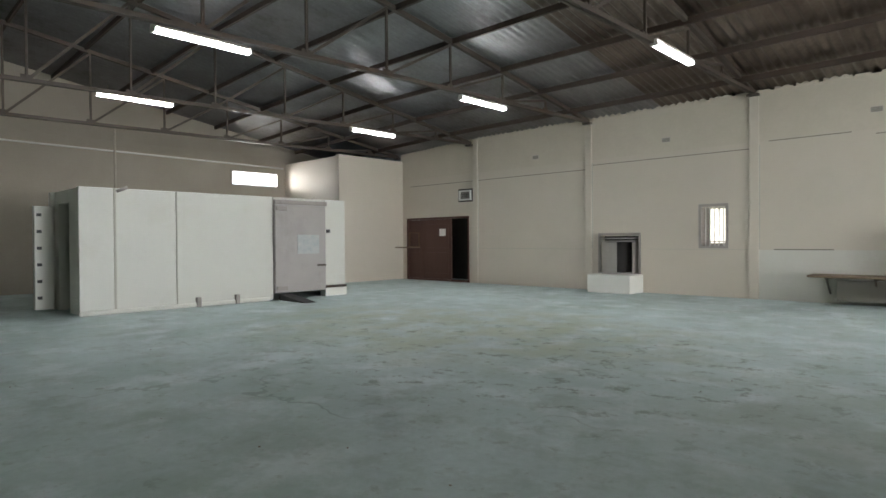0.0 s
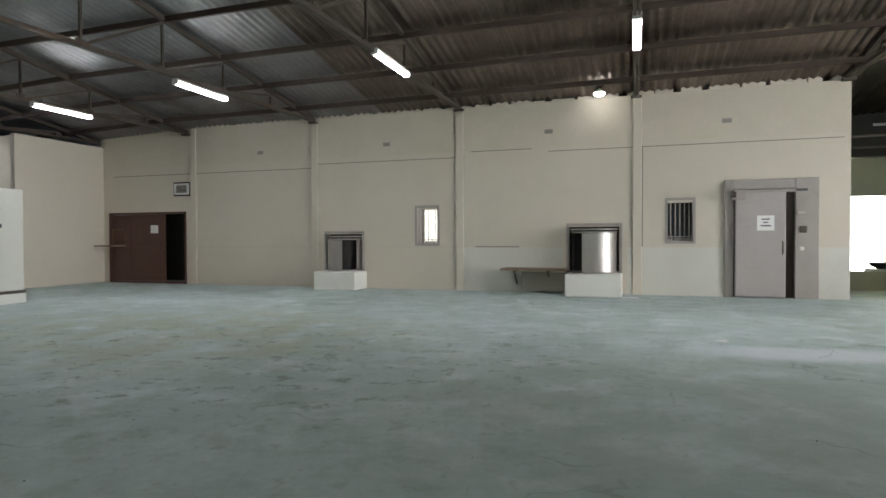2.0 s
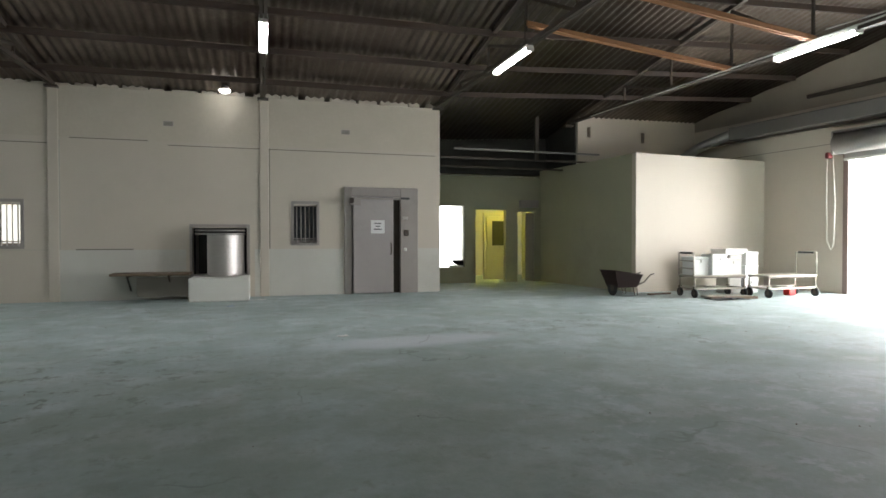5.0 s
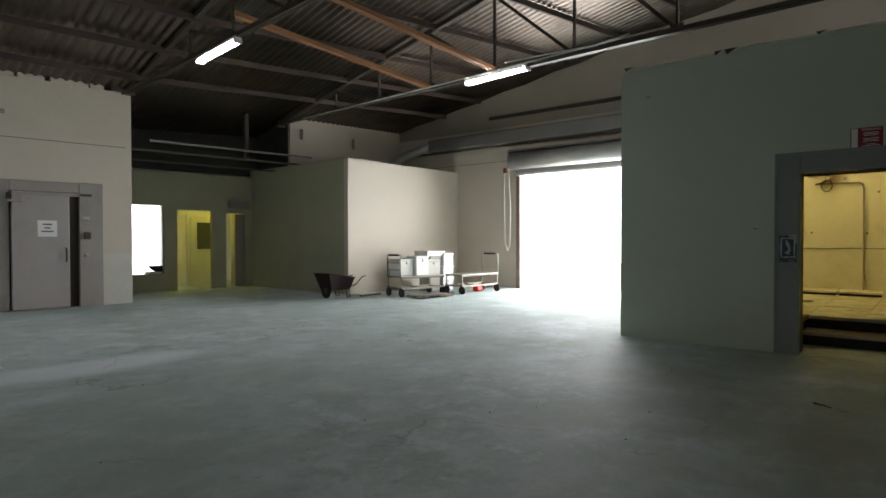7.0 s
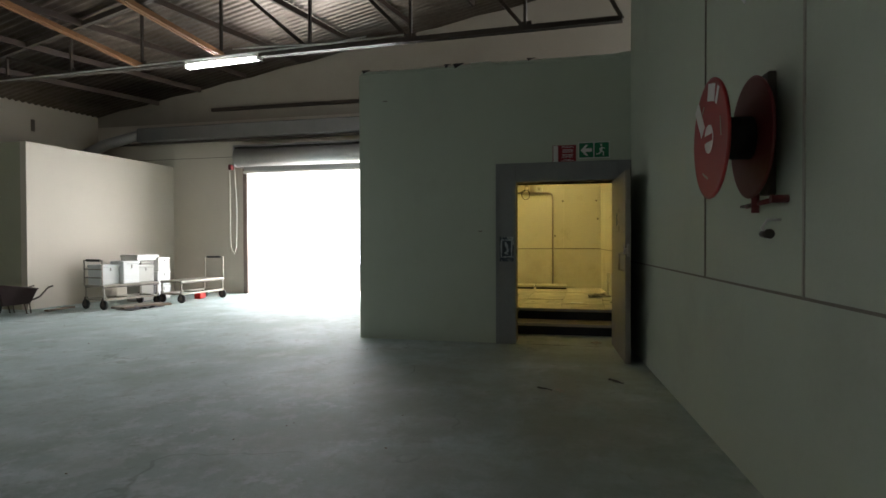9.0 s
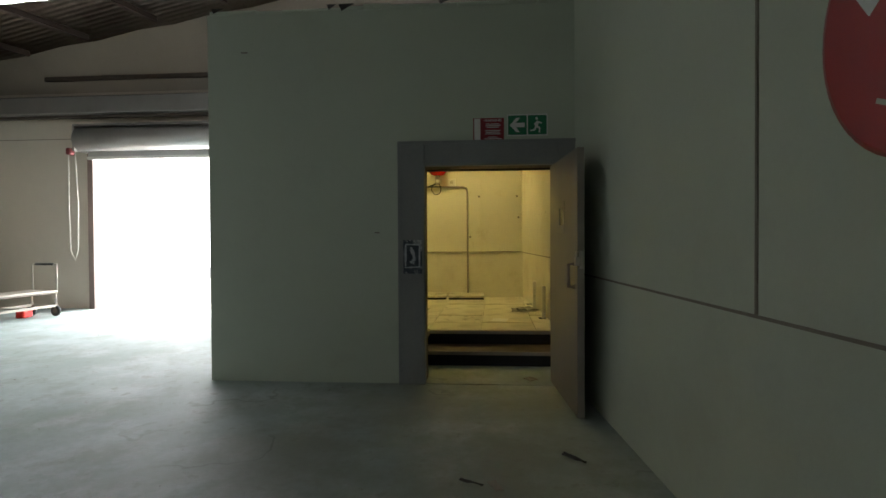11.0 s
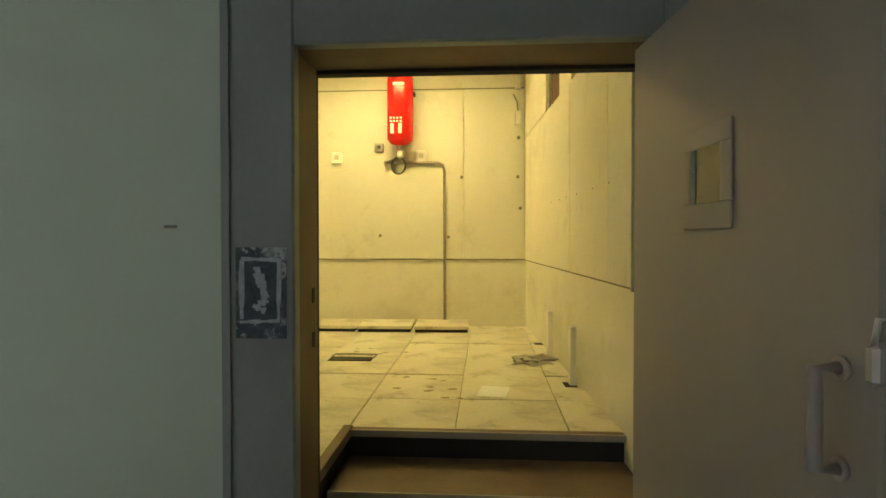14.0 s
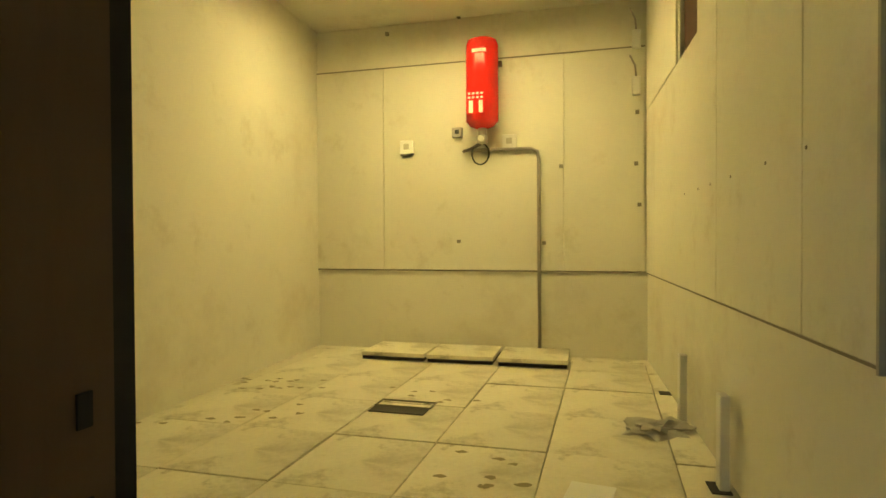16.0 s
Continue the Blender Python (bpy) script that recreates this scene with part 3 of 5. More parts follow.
# cold store door in the north wall
cd = thing("door_1", HM @ pose(2.84, 14.27, 0), "grey insulated cold store door, slightly ajar, wide grey frame", "door", kind="structure")
bm = bmesh.new()
box(bm, -0.9, -0.06, 0, -0.72, 0.05, 2.56, bevel=0.01)
box(bm, 0.46, -0.06, 0, 0.9, 0.05, 2.56, bevel=0.01)
box(bm, -0.72, -0.055, 2.34, 0.46, 0.05, 2.555, bevel=0.01)
part("door_frame", bm, M_FRAME, cd)
lf = part("door_leaf", B(-0.7, -0.14, 0.02, 0.27, -0.02, 2.33, bevel=0.015), M_DOOR, cd)
# Dark sheet set behind the leaf for the shade in its gap.
part("inner_dark", B(-0.72, 0.1, 0, 0.56, 0.12, 2.33), M_STEEL, cd)
part("rail", B(-0.7, -0.16, 2.26, 0.45, -0.14, 2.31), M_FRAME, lf)
pp = part("notice", B(-0.28, -0.146, 1.45, 0.05, -0.141, 1.77), M_WHITE, lf, "white printed notice")
for i, (w, z) in enumerate(((0.16, 1.68), (0.1, 1.61), (0.2, 1.54))):
    part("text_bar", B(-0.115 - w / 2, -0.15, z, -0.115 + w / 2, -0.147, z + 0.025), M_INK, lf)
part("hinge", B(-0.78, -0.19, 2.12, -0.52, -0.14, 2.28, bevel=0.01), M_FRAME, lf)
part("handle", tube(bmesh.new(), [(0.2, -0.15, 0.95), (0.2, -0.2, 0.97), (0.2, -0.2, 1.2), (0.2, -0.15, 1.22)], 0.015, 8), M_STEEL, lf)
part("closer", beam(bmesh.new(), (-0.75, -0.2, 2.2), (-0.8, -0.6, 2.23), 0.09, 0.07), M_STEEL, cd)
part("strike_plate", B(0.5, -0.1, 1.78, 0.64, -0.06, 1.86, bevel=0.01), M_INOX, cd)
part("lock_box", B(0.54, -0.11, 1.4, 0.66, -0.06, 1.54, bevel=0.01), M_STEEL, cd)
part("switch", B(0.54, -0.09, 1.02, 0.62, -0.06, 1.1, bevel=0.01), M_PLASTIC, cd)
part("door_stop", B(0.47, -0.1, 2.28, 0.68, -0.06, 2.33), M_INK, cd)

# brown double door
bd = thing("door_2", HM @ pose(-13.92, 14.27, 0), "dark brown timber double door, one leaf open", "door", kind="structure")
part("door_frame", frame_bm(2.9, 2.13, 0.06, -0.03, 0.15), M_WOODB, bd)
for xa, xb, yy in ((-1.38, -0.72, 0.05), (-0.7, 0.62, 0.04)):
    l = part("door_leaf", B(xa, yy, 0.02, xb, yy + 0.05, 2.06, bevel=0.008), M_WOODB, bd)
    part("panel", B(xa + 0.12, yy - 0.012, 0.25, xb - 0.12, yy, 0.95, bevel=0.01), M_WOODB, l)
    part("panel", B(xa + 0.12, yy - 0.012, 1.1, xb - 0.12, yy, 1.9, bevel=0.01), M_WOODB, l)
part("notice", B(0.1, 0.02, 1.5, 0.38, 0.026, 1.74), M_WHITE, bd, "small white notice")
part("serving_flap", B(-1.55, -0.5, 1.1, -0.85, 0.02, 1.14), M_WOODT, bd, "drop down timber flap")
part("flap_frame", frame_bm(0.5, 0.5, 0.03, -0.02, 0.02), M_JAMB, bd).location = (-1.12, 0.02, 1.14)

# flood lamp under the eaves
fl = thing("flood_lamp", HM @ pose(-0.7, 14.0, 4.52), "small lit lamp with white bracket below the roof", "lamp")
part("bracket", B(-0.25, -0.3, 0.3, 0.25, 0.26, 0.34), M_FRAME, fl)
part("shade", tube(bmesh.new(), [(0, -0.1, 0.16), (0, -0.1, 0.06)], [0.05, 0.14], 16), M_PLASTIC, fl)
part("bulb", tube(bmesh.new(), [(0, -0.1, 0.05), (0, -0.1, 0.0)], [0.13, 0.08], 16), mat("lamp glow", (1, 1, 0.97), emit=9.0), fl)
for i in range(3):
    part("blade", B(-0.28 + i * 0.2, -0.35, 0.24 + 0.05 * (i % 2), -0.14 + i * 0.2, -0.28, 0.36), M_PLASTIC, fl)

# ---- cold room block ----
cr = thing("cold_room", HM, "white insulated panel cold room standing on the floor", "cold room")
for a, b in ((3.2, 3.79), (3.81, 4.93), (4.95, 7.1), (8.52, 9.13)):
    part("wall_panel", B(-12.3, a, 0.02 if b < 8 else 0.26, -12.15, b, 2.36, bevel=0.01), M_PANEL, cr)
part("wall_panel", B(-12.3, 7.12, 2.2, -12.15, 8.5, 2.36), M_PANEL, cr)
part("wall_panel", B(-13.7, 8.98, 0.02, -12.31, 9.13, 2.36), M_PANEL, cr)
part("wall_panel", B(-12.75, 3.2, 0.02, -12.302, 3.34, 2.34), M_PANEL, cr)
part("wall_panel", B(-13.7, 3.2, 0.02, -13.46, 3.34, 2.34), M_PANEL, cr)
part("wall_panel", B(-13.455, 3.2, 2.1, -12.755, 3.34, 2.34), M_PANEL, cr)
part("wall_panel", B(-13.85, 3.13, 0.02, -13.71, 9.13, 2.34), M_PANEL, cr)
part("roof_panel", B(-13.7, 3.35, 2.24, -12.32, 8.96, 2.32), M_PANEL, cr)
for v, r in ((3.8, 0.018), (4.94, 0.008)):
    part("corner_trim", B(-12.155, v - r, 0.02, -12.135, v + r, 2.36), M_SEAML, cr)
part("kick_strip", B(-12.15, 3.18, 0, -12.1, 7.0, 0.09, bevel=0.02), M_CONC, cr, "rough painted kick strip")
for v in (5.35, 6.2):
    part("foot_block", B(-12.16, v - 0.04, 0.0, -12.06, v + 0.05, 0.2, bevel=0.01), M_FRAME, cr)
dl = part("door", B(-12.2, 7.12, 0.16, -12.08, 8.5, 2.2, bevel=0.012), M_DOOR, cr, "grey insulated door with worn sticker")
part("header", B(-12.14, 7.1, 2.2, -12.05, 8.52, 2.3, bevel=0.01), M_FRAME, dl)
for z in (0.22, 2.05):
    part("hinge", B(-12.08, 7.14, z, -12.03, 7.42, z + 0.1, bevel=0.01), M_FRAME, dl)
part("sticker", B(-12.08, 7.7, 1.05, -12.073, 8.3, 1.5), mat("faded blue sticker", (0.36, 0.40, 0.42), 0.5, 0, (0.5, 0.5, 0.48), 0.9, 9, 40, 0.05), dl, "faded blue grey sticker")
part("handle", B(-12.08, 8.25, 0.75, -12.04, 8.48, 0.79), M_STEEL, dl)
part("latch", B(-12.1, 8.53, 1.55, -12.04, 8.6, 1.63), M_INK, cr)
part("threshold", B(-12.32, 8.5, 0.0, -12.1, 9.13, 0.2), M_CONC, cr)
part("floor_frame", B(-12.3, 8.54, 0.2, -12.1, 9.13, 0.26), M_STEEL, cr)
od = part("side_door", B(-13.62, 2.8, 0.05, -13.48, 3.12, 2.05, bevel=0.012), M_PANEL, cr, "open insulated door with latch holes")
for i in range(6):
    part("bolt", B(-13.482, 2.84, 0.25 + i * 0.32, -13.47, 2.92, 0.31 + i * 0.32), M_INK, od)
# Near black block added for the shade inside the open side door.
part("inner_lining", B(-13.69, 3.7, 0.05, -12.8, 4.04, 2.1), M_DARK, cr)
bm = prism(bmesh.new(), [(-12.08, 0.0), (-11.0, 0.0), (-12.08, 0.14)], 7.2, 7.5, "y")
thing("ramp", HM, "small black rubber ramp at the cold room door", "ramp", bm=bm, material=M_BLACK)
dp = thing("drain_pipe", HM @ pose(-12.1, 3.8, 0), "thin pale vertical pipe rising above the cold room", "pipe")
part("pipe", tube(bmesh.new(), [(0, 0, 2.36), (0, 0, 3.45)], 0.022, 8), M_BEIGE, dp)
part("elbow", tube(bmesh.new(), [(0, 0.02, 2.3), (0.03, 0.12, 2.34), (0.03, 0.2, 2.38)], 0.03, 8), M_FRAME, dp)
wn1 = thing("window_3", HM @ pose(-18.8, 10.32, 3.24), "high horizontal louvred window in the end wall", "window", kind="structure")
part("window_frame", frame_bm(1.75, 0.52, 0.04, -0.04, 0.05), M_FRAME, wn1).matrix_local = pose(0, 0, 0, 0, 0, 90)
for i in range(8):
    part("louvre", B(-0.2, -0.84, 0.05 + i * 0.057, -0.15, 0.84, 0.06 + i * 0.057), M_GLASSY, wn1)
thing("conduit", HM, "white conduit along the end wall", "conduit", bm=tube(bmesh.new(), [(-18.76, -1, 4.05), (-18.76, 11.4, 3.95)], 0.025, 8), material=M_PLASTIC)

# ---- east end ----
rd = thing("roller_door", None, "open galvanised roller door rolled up on its drum", "roller door")
part("drum", tube(bmesh.new(), [(14.12, 9.35, 3.55), (14.12, 5.1, 3.55)], 0.24, 24), M_GALV, rd)
part("curtain", B(14.3, 5.2, 3.2, 14.34, 9.29, 3.5), M_GALV, rd)
part("top_rail", B(13.92, 5.1, 3.8, 14.3, 9.35, 3.84), M_DUCT, rd)
part("bottom_rail", B(14.27, 5.2, 3.16, 14.36, 9.29, 3.22), M_PLASTIC, rd)
for y in (9.22, 5.12):
    part("guide", B(14.34, y, 0, 14.44, y + 0.12, 3.3), M_GUIDE, rd, "brown painted guide channel")
    part("end_bracket", B(13.95, y + 0.12, 3.3, 14.44, y + 0.16, 3.82), M_FRAME, rd)
part("gear_box", B(13.9, 9.4, 3.22, 14.08, 9.5, 3.36, bevel=0.02), M_REDD, rd, "red brown gear housing")
part("chain", tube(bmesh.new(), [(14.0, 9.5, 3.35), (14.02, 9.52, 2.2), (14.02, 9.5, 1.25), (14.05, 9.42, 1.05), (14.05, 9.36, 1.25), (14.05, 9.34, 2.2), (14.05, 9.4, 3.35)], 0.011, 6), M_PANEL, rd, "hanging hand chain")
# Plain glowing slabs added outside; their glow stands in for daylight glare.
thing("backdrop", None, "plain white glowing slab for the glare outside the roller door", "backdrop", kind="structure", bm=B(34, -30, -0.02, 34.2, 45, 26), material=mat("backdrop glow", (1, 1, 1), emit=3.5))
thing("backdrop_north", HM, "plain white glowing slab for the daylight beyond the side window", "backdrop", kind="structure", bm=B(2, 24, -0.02, 14, 24.2, 9), material=mat("side backdrop glow", (1, 1, 1), emit=1.7))
du = thing("air_duct", None, "long grey metal duct along the gable", "duct")
part("main_duct", B(13.95, 5.0, 4.06, 14.4, 12.3, 4.42, bevel=0.02), M_DUCT, du)
part("lower_rail", B(14.1, 5.0, 4.0, 14.2, 13.5, 4.05), M_STEEL, du)
part("drop", tube(bmesh.new(), [(14.15, 12.2, 4.3), (13.9, 13.3, 4.0), (13.9, 13.95, 3.75)], 0.14, 14), M_GALV, du)
thing("wall_rail", None, "brown timber rail high on the gable", "rail", bm=B(14.36, 5.5, 4.85, 14.445, 10.3, 4.94, bevel=0.01), material=M_STEEL)
part("joint", B(17.5 - 14, -0.006, 3.62, 17.5 - 9.3, 0.0, 3.635), M_SEAM, wall_e)
cb = thing("cable_tray", HM, "pale conduit along the truss chord", "conduit")
part("tube_rail", tube(bmesh.new(), [(8.3, 13.8, 4.52), (8.3, 8.0, 4.42), (8.3, 4.0, 4.38)], 0.013, 6), M_PLASTIC, cb)
part("cable", tube(bmesh.new(), [(8.28, 7.0, 4.5), (8.28, 6.0, 4.44), (8.28, 5.2, 4.38), (8.28, 4.6, 4.42)], 0.012, 6), M_PLASTIC, cb)
# beams over the dark passage
for v, z, ua, ub in ((14.9, 3.45, 4.35, 9.5), (15.6, 3.3, 4.35, 9.0), (14.5, 3.62, 4.8, 9.0)):
    thing("passage_beam", HM, "pale steel beam crossing above the dark passage", "beam", "passage beams", bm=B(ua, v, z, ub, v + 0.06, z + 0.045), material=M_DUCT if z > 3.6 else M_STEEL)
thing("post", HM, "dark steel post above the passage", "post", bm=B(7.3, 15.0, 3.5, 7.4, 15.1, 5.0), material=M_STEEL)
# Near black walls added: the passage's darkness is put into their colour.
thing("wall_passage_dark", HM, "near black wall standing for the unlit space above the passage", "wall", kind="structure", bm=B(4.1, 16.86, 3.27, 10.0, 16.98, 5.6), material=M_DARK)
thing("wall_passage_head", HM, "near black sheet standing for the unlit space above the store", "wall", kind="structure", bm=B(8.55, 15.05, 3.43, 8.65, 16.85, 5.6), material=M_DARK)
pd = thing("door_3", HM @ pose(7.05, 18.1, 0), "pale door with dark glazed panel in the yellow passage", "door", kind="structure")
pl = part("door_leaf", B(0, 0, 0.02, 0.75, 0.05, 2.05, bevel=0.01), M_ROOM, pd)
part("glazing", B(0.2, -0.012, 1.1, 0.6, 0.0, 1.9), mat("dim glass", (0.1, 0.11, 0.08), 0.15), pl)
part("door_frame", frame_bm(0.95, 2.15, 0.08, -0.03, 0.05), M_ROOM, pd).location = (0.375, 0.02, 0)
pd2 = thing("door_4", HM @ pose(7.86, 16.8, 0), "dull brown flush door at the passage end", "door", kind="structure")
part("door_leaf", B(0.0, 0.05, 0.02, 0.28, 0.1, 2.12, bevel=0.008), M_LEAF, pd2)
part("wall_box", B(-0.25, -0.16, 2.28, 0.35, -0.005, 2.5, bevel=0.01), M_FRAME, pd2)
wl = thing("passage_light", HM @ pose(7.4, 17.7, 3.1), "warm lit strip lamp in the passage", "ceiling light")
part("housing", B(-0.5, -0.05, 0.03, 0.5, 0.05, 0.09), M_PLASTIC, wl)
part("tube", tube(bmesh.new(), [(-0.48, 0, 0.0), (0.48, 0, 0.0)], 0.028), M_PASSAGE, wl)
bs = thing("basin", HM @ pose(5.95, 17.5, 0.5), "dark bowl on the sill beyond the opening", "bowl")
part("bowl", tube(bmesh.new(), [(0, 0, 0), (0, 0, 0.06), (0, 0, 0.16)], [0.08, 0.2, 0.28], 18), M_BLACK, bs)
part("stand", B(-0.3, -0.2, -0.5, 0.3, 0.2, 0.0), M_CONC, bs)


def wheel(t, x, y, z, r, turn=0):
    w = part("wheel", tube(bmesh.new(), [(x - 0.02, y, z), (x + 0.02, y, z)], r, 16), M_BLACK, t)
    part("hub", tube(bmesh.new(), [(x - 0.025, y, z), (x + 0.025, y, z)], r * 0.45, 10), M_STEEL, w)
    part("fork", B(x - 0.035, y - 0.012, z, x + 0.035, y + 0.012, z + r + 0.05), M_STEEL, w)


def trolley(m, length, depth, label, h=0.52, bar=1.0):
    t = thing("platform_trolley", m, label, "trolley", "platform trolleys")
    part("deck", B(0, 0, h - 0.04, length, depth, h, bevel=0.008), M_TROLLEY, t)
    for y in (0.03, depth - 0.03):
        part("lower_rail", B(0.03, y - 0.018, 0.18, length - 0.03, y + 0.018, 0.225), M_TROLLEY, t)
        part("deck_rim", B(0, y - 0.03, h - 0.06, length, y - 0.012, h - 0.041), M_STEEL, t)
    for x in (0.04, length / 2, length - 0.04):
        part("lower_cross_bar", B(x - 0.018, 0.05, 0.185, x + 0.018, depth - 0.05, 0.22), M_TROLLEY, t)
    for x in (0.03, length - 0.03):
        for y in (0.03, depth - 0.03):
            part("leg", tube(bmesh.new(), [(x, y, 0.16), (x, y, h)], 0.018, 8), M_TROLLEY, t)
            wheel(t, x, y, 0.1, 0.1)
    for e in bar if isinstance(bar, tuple) else ((0.0, bar),):
        x, hb = e
        part("push_handle", tube(bmesh.new(), [(x, 0.03, h), (x, 0.03, hb), (x, depth - 0.03, hb), (x, depth - 0.03, h)], 0.016, 8), M_TROLLEY, t)
        part("grip", tube(bmesh.new(), [(x, 0.1, hb), (x, depth - 0.1, hb)], 0.024, 8), M_BLACK, t)
    return t


t1 = trolley(pose(10.33, 9.97, 0, 0, 0, -12), 1.3, 0.62, "cream tube platform trolley loaded with white boxes", 0.5, ((0.0, 1.0),))
for z in (0.65, 0.82):
    part("side_rail", tube(bmesh.new(), [(0.0, 0.03, z), (0.0, 0.59, z)], 0.014, 8), M_TROLLEY, t1)
t2 = trolley(pose(11.82, 9.3, 0, 0, 0, -5), 1.42, 0.6, "empty cream tube platform trolley near the door", 0.5, ((1.42, 1.0),))


def carton(m, w, d, h, material, label, group="stacked boxes"):
    t = thing("box", m, label, "box", group)
    part("carton", B(-w / 2, -d / 2, 0, w / 2, d / 2, h, bevel=0.012), material, t)
    part("lid", B(-w / 2 - 0.01, -d / 2 - 0.01, h - 0.05, w / 2 + 0.01, d / 2 + 0.01, h + 0.01, bevel=0.008), material, t)
    part("tape", B(-0.012, -d / 2 - 0.014, h * 0.7, 0.012, -d / 2 - 0.002, h * 0.86), M_CARD, t)
    return t


tm = pose(10.33, 9.97, 0, 0, 0, -12)
carton(tm @ pose(0.24, 0.33, 0.5), 0.4, 0.42, 0.4, M_WHITE, "white box behind the rails of the loaded trolley")
carton(tm @ pose(0.66, 0.24, 0.5, 0, 0, 5), 0.4, 0.36, 0.46, M_WHITE, "tall white box on the loaded trolley")
carton(tm @ pose(1.08, 0.3, 0.5, 0, 0, -6), 0.38, 0.36, 0.36, M_PLASTIC, "white plastic box on the loaded trolley")
for i in range(3):
    carton(pose(12.6, 10.6, 0.003 + i * 0.335, 0, 0, 3 * i), 0.46, 0.42, 0.32, M_WHITE, "white box stacked beside the trolley")
carton(pose(12.1, 10.62, 0.003, 0, 0, 0), 0.4, 0.4, 0.92, M_CARD, "grey carton standing behind the trolley")
carton(pose(12.08, 10.6, 0.945, 0, 0, 4), 0.75, 0.42, 0.12, M_PLASTIC, "flat pale box lying on the stack")
for i, (x, y, a) in enumerate(((11.05, 9.72, -8), (11.12, 9.92, -4), (11.0, 9.52, -14))):
    thing("plank", pose(x, y, 0.002, 0, 0, a), "loose timber plank lying on the floor", "plank", "loose planks", bm=B(-0.55, -0.07, 0, 0.55, 0.07, 0.05, bevel=0.006), material=M_TROLLEY if i < 2 else M_WOODT)
bm = bmesh.new()
bmesh.ops.create_grid(bm, x_segments=14, y_segments=8, size=1)
for v in bm.verts:
    v.co = Vector((v.co.x * 0.42, v.co.y * 0.2, 0.012 + 0.09 * abs(noise.noise(v.co * 2.1)) * (1 - 0.6 * abs(v.co.x))))
bmesh.ops.solidify(bm, geom=bm.faces[:], thickness=0.006)
thing("dark_cloth", pose(10.75, 9.45, 0, 0, 0, -10), "crumpled dark cloth dropped by the trolley wheels", "cloth", bm=bm, material=mat("charcoal cloth", (0.06, 0.06, 0.065), 0.9, 0, None, 0.4, 6, 50, 0.3))
thing("red_block", pose(12.95, 9.65, 0, 0, 0, 8), "small red plastic block under the trolley", "block", bm=B(-0.14, -0.08, 0, 0.14, 0.08, 0.14, bevel=0.02), material=M_REDX)
wb = thing("wheelbarrow", pose(9.38, 11.2, 0, 0, 0, 0) @ Matrix.Diagonal((0.72, 0.85, 0.95, 1)), "rusty dark wheelbarrow parked against the store wall", "wheelbarrow")
bm = bmesh.new()
lo = [bm.verts.new(p) for p in ((-0.42, -0.24, 0.2), (0.34, -0.24, 0.2), (0.34, 0.24, 0.2), (-0.42, 0.24, 0.2))]
hi = [bm.verts.new(p) for p in ((-0.62, -0.33, 0.62), (0.48, -0.33, 0.5), (0.48, 0.33, 0.5), (-0.62, 0.33, 0.62))]
bm.faces.new(lo)
for i in range(4):
    bm.faces.new((lo[i], lo[(i + 1) % 4], hi[(i + 1) % 4], hi[i]))
bmesh.ops.solidify(bm, geom=bm.faces[:], thickness=0.015)
part("tray", bm, M_BARROW, wb)
part("rim", tube(bmesh.new(), [(-0.62, -0.33, 0.62), (0.48, -0.33, 0.5), (0.48, 0.33, 0.5), (-0.62, 0.33, 0.62), (-0.62, -0.33, 0.62)], 0.014, 6), M_BARROW, wb)
for y in (-0.24, 0.24):
    part("handle", tube(bmesh.new(), [(-0.4, y * 0.4, 0.2), (0.35, y, 0.26), (0.6, y * 1.1, 0.32), (0.85, y * 1.15, 0.5), (1.0, y * 1.15, 0.52)], 0.018, 8), M_STEEL, wb)
    part("leg", tube(bmesh.new(), [(0.3, y, 0.28), (0.36, y, 0.0), (0.24, y, 0.0), (0.15, y, 0.26)], 0.014, 6), M_STEEL, wb)
wheel(wb, -0.42, 0.0, 0.19, 0.19)
thing("plank", pose(10.25, 10.95, 0.002, 0, 0, 5), "dark offcut lying by the wheelbarrow", "plank", "loose planks", bm=B(-0.35, -0.05, 0, 0.35, 0.05, 0.035, bevel=0.005), material=M_WOODT)

# ---- lobby wall and doorway ----
LX = 8.295
lob = wall("wall_lobby", (LX, 3.66), (LX, -0.02), 0.3, 0, 3.72, M_GREEN, [(3.66 - 1.49, 3.66 - 0.13, 0, 2.19)], "pale green wall with steel framed doorway")
x = 0.02
while x < 3.6:
    w = rng.uniform(0.2, 0.5)
    part("crest", B(x, 0.0, 3.72, x + w, 0.28, 3.75 + rng.uniform(0, 0.035), bevel=0.008), M_GREEN, lob)
    x += w
for yy, w, h in ((3.62, 0.13, 0.03), (2.42, 0.1, 0.035), (2.3, 0.16, 0.05), (1.3, 0.12, 0.02)):
    bm = prism(bmesh.new(), [(3.66 - yy, 3.79), (3.66 - yy + w * 0.2, 3.79 - h - 0.02), (3.66 - yy + w * 0.6, 3.79 - h * 0.7), (3.66 - yy + w, 3.79)], -0.004, 0.002, "y")
    part("broken_edge", bm, M_DARK, lob, "dark broken plaster edge")
for yy, z, w in ((3.31, 3.33, 0.07), (1.95, 1.5, 0.05)):
    part("scuff", B(3.66 - yy, -0.004, z, 3.66 - yy + w, 0.0, z + 0.012), M_SEAM, lob)
wall("wall_room_north", (8.6, 3.47), (14.0, 3.76), 0.2, 0, 3.848, M_ROOM, (), "plain warm lit room wall")
wall("wall_room_back", (13.844, 4.2), (13.844, -0.3), 0.2, 0, 3.848, M_ROOM, (), "panelled back wall of the yellow lit room")
RP, RQ = (14.05, 0.235), (8.6, -0.117)
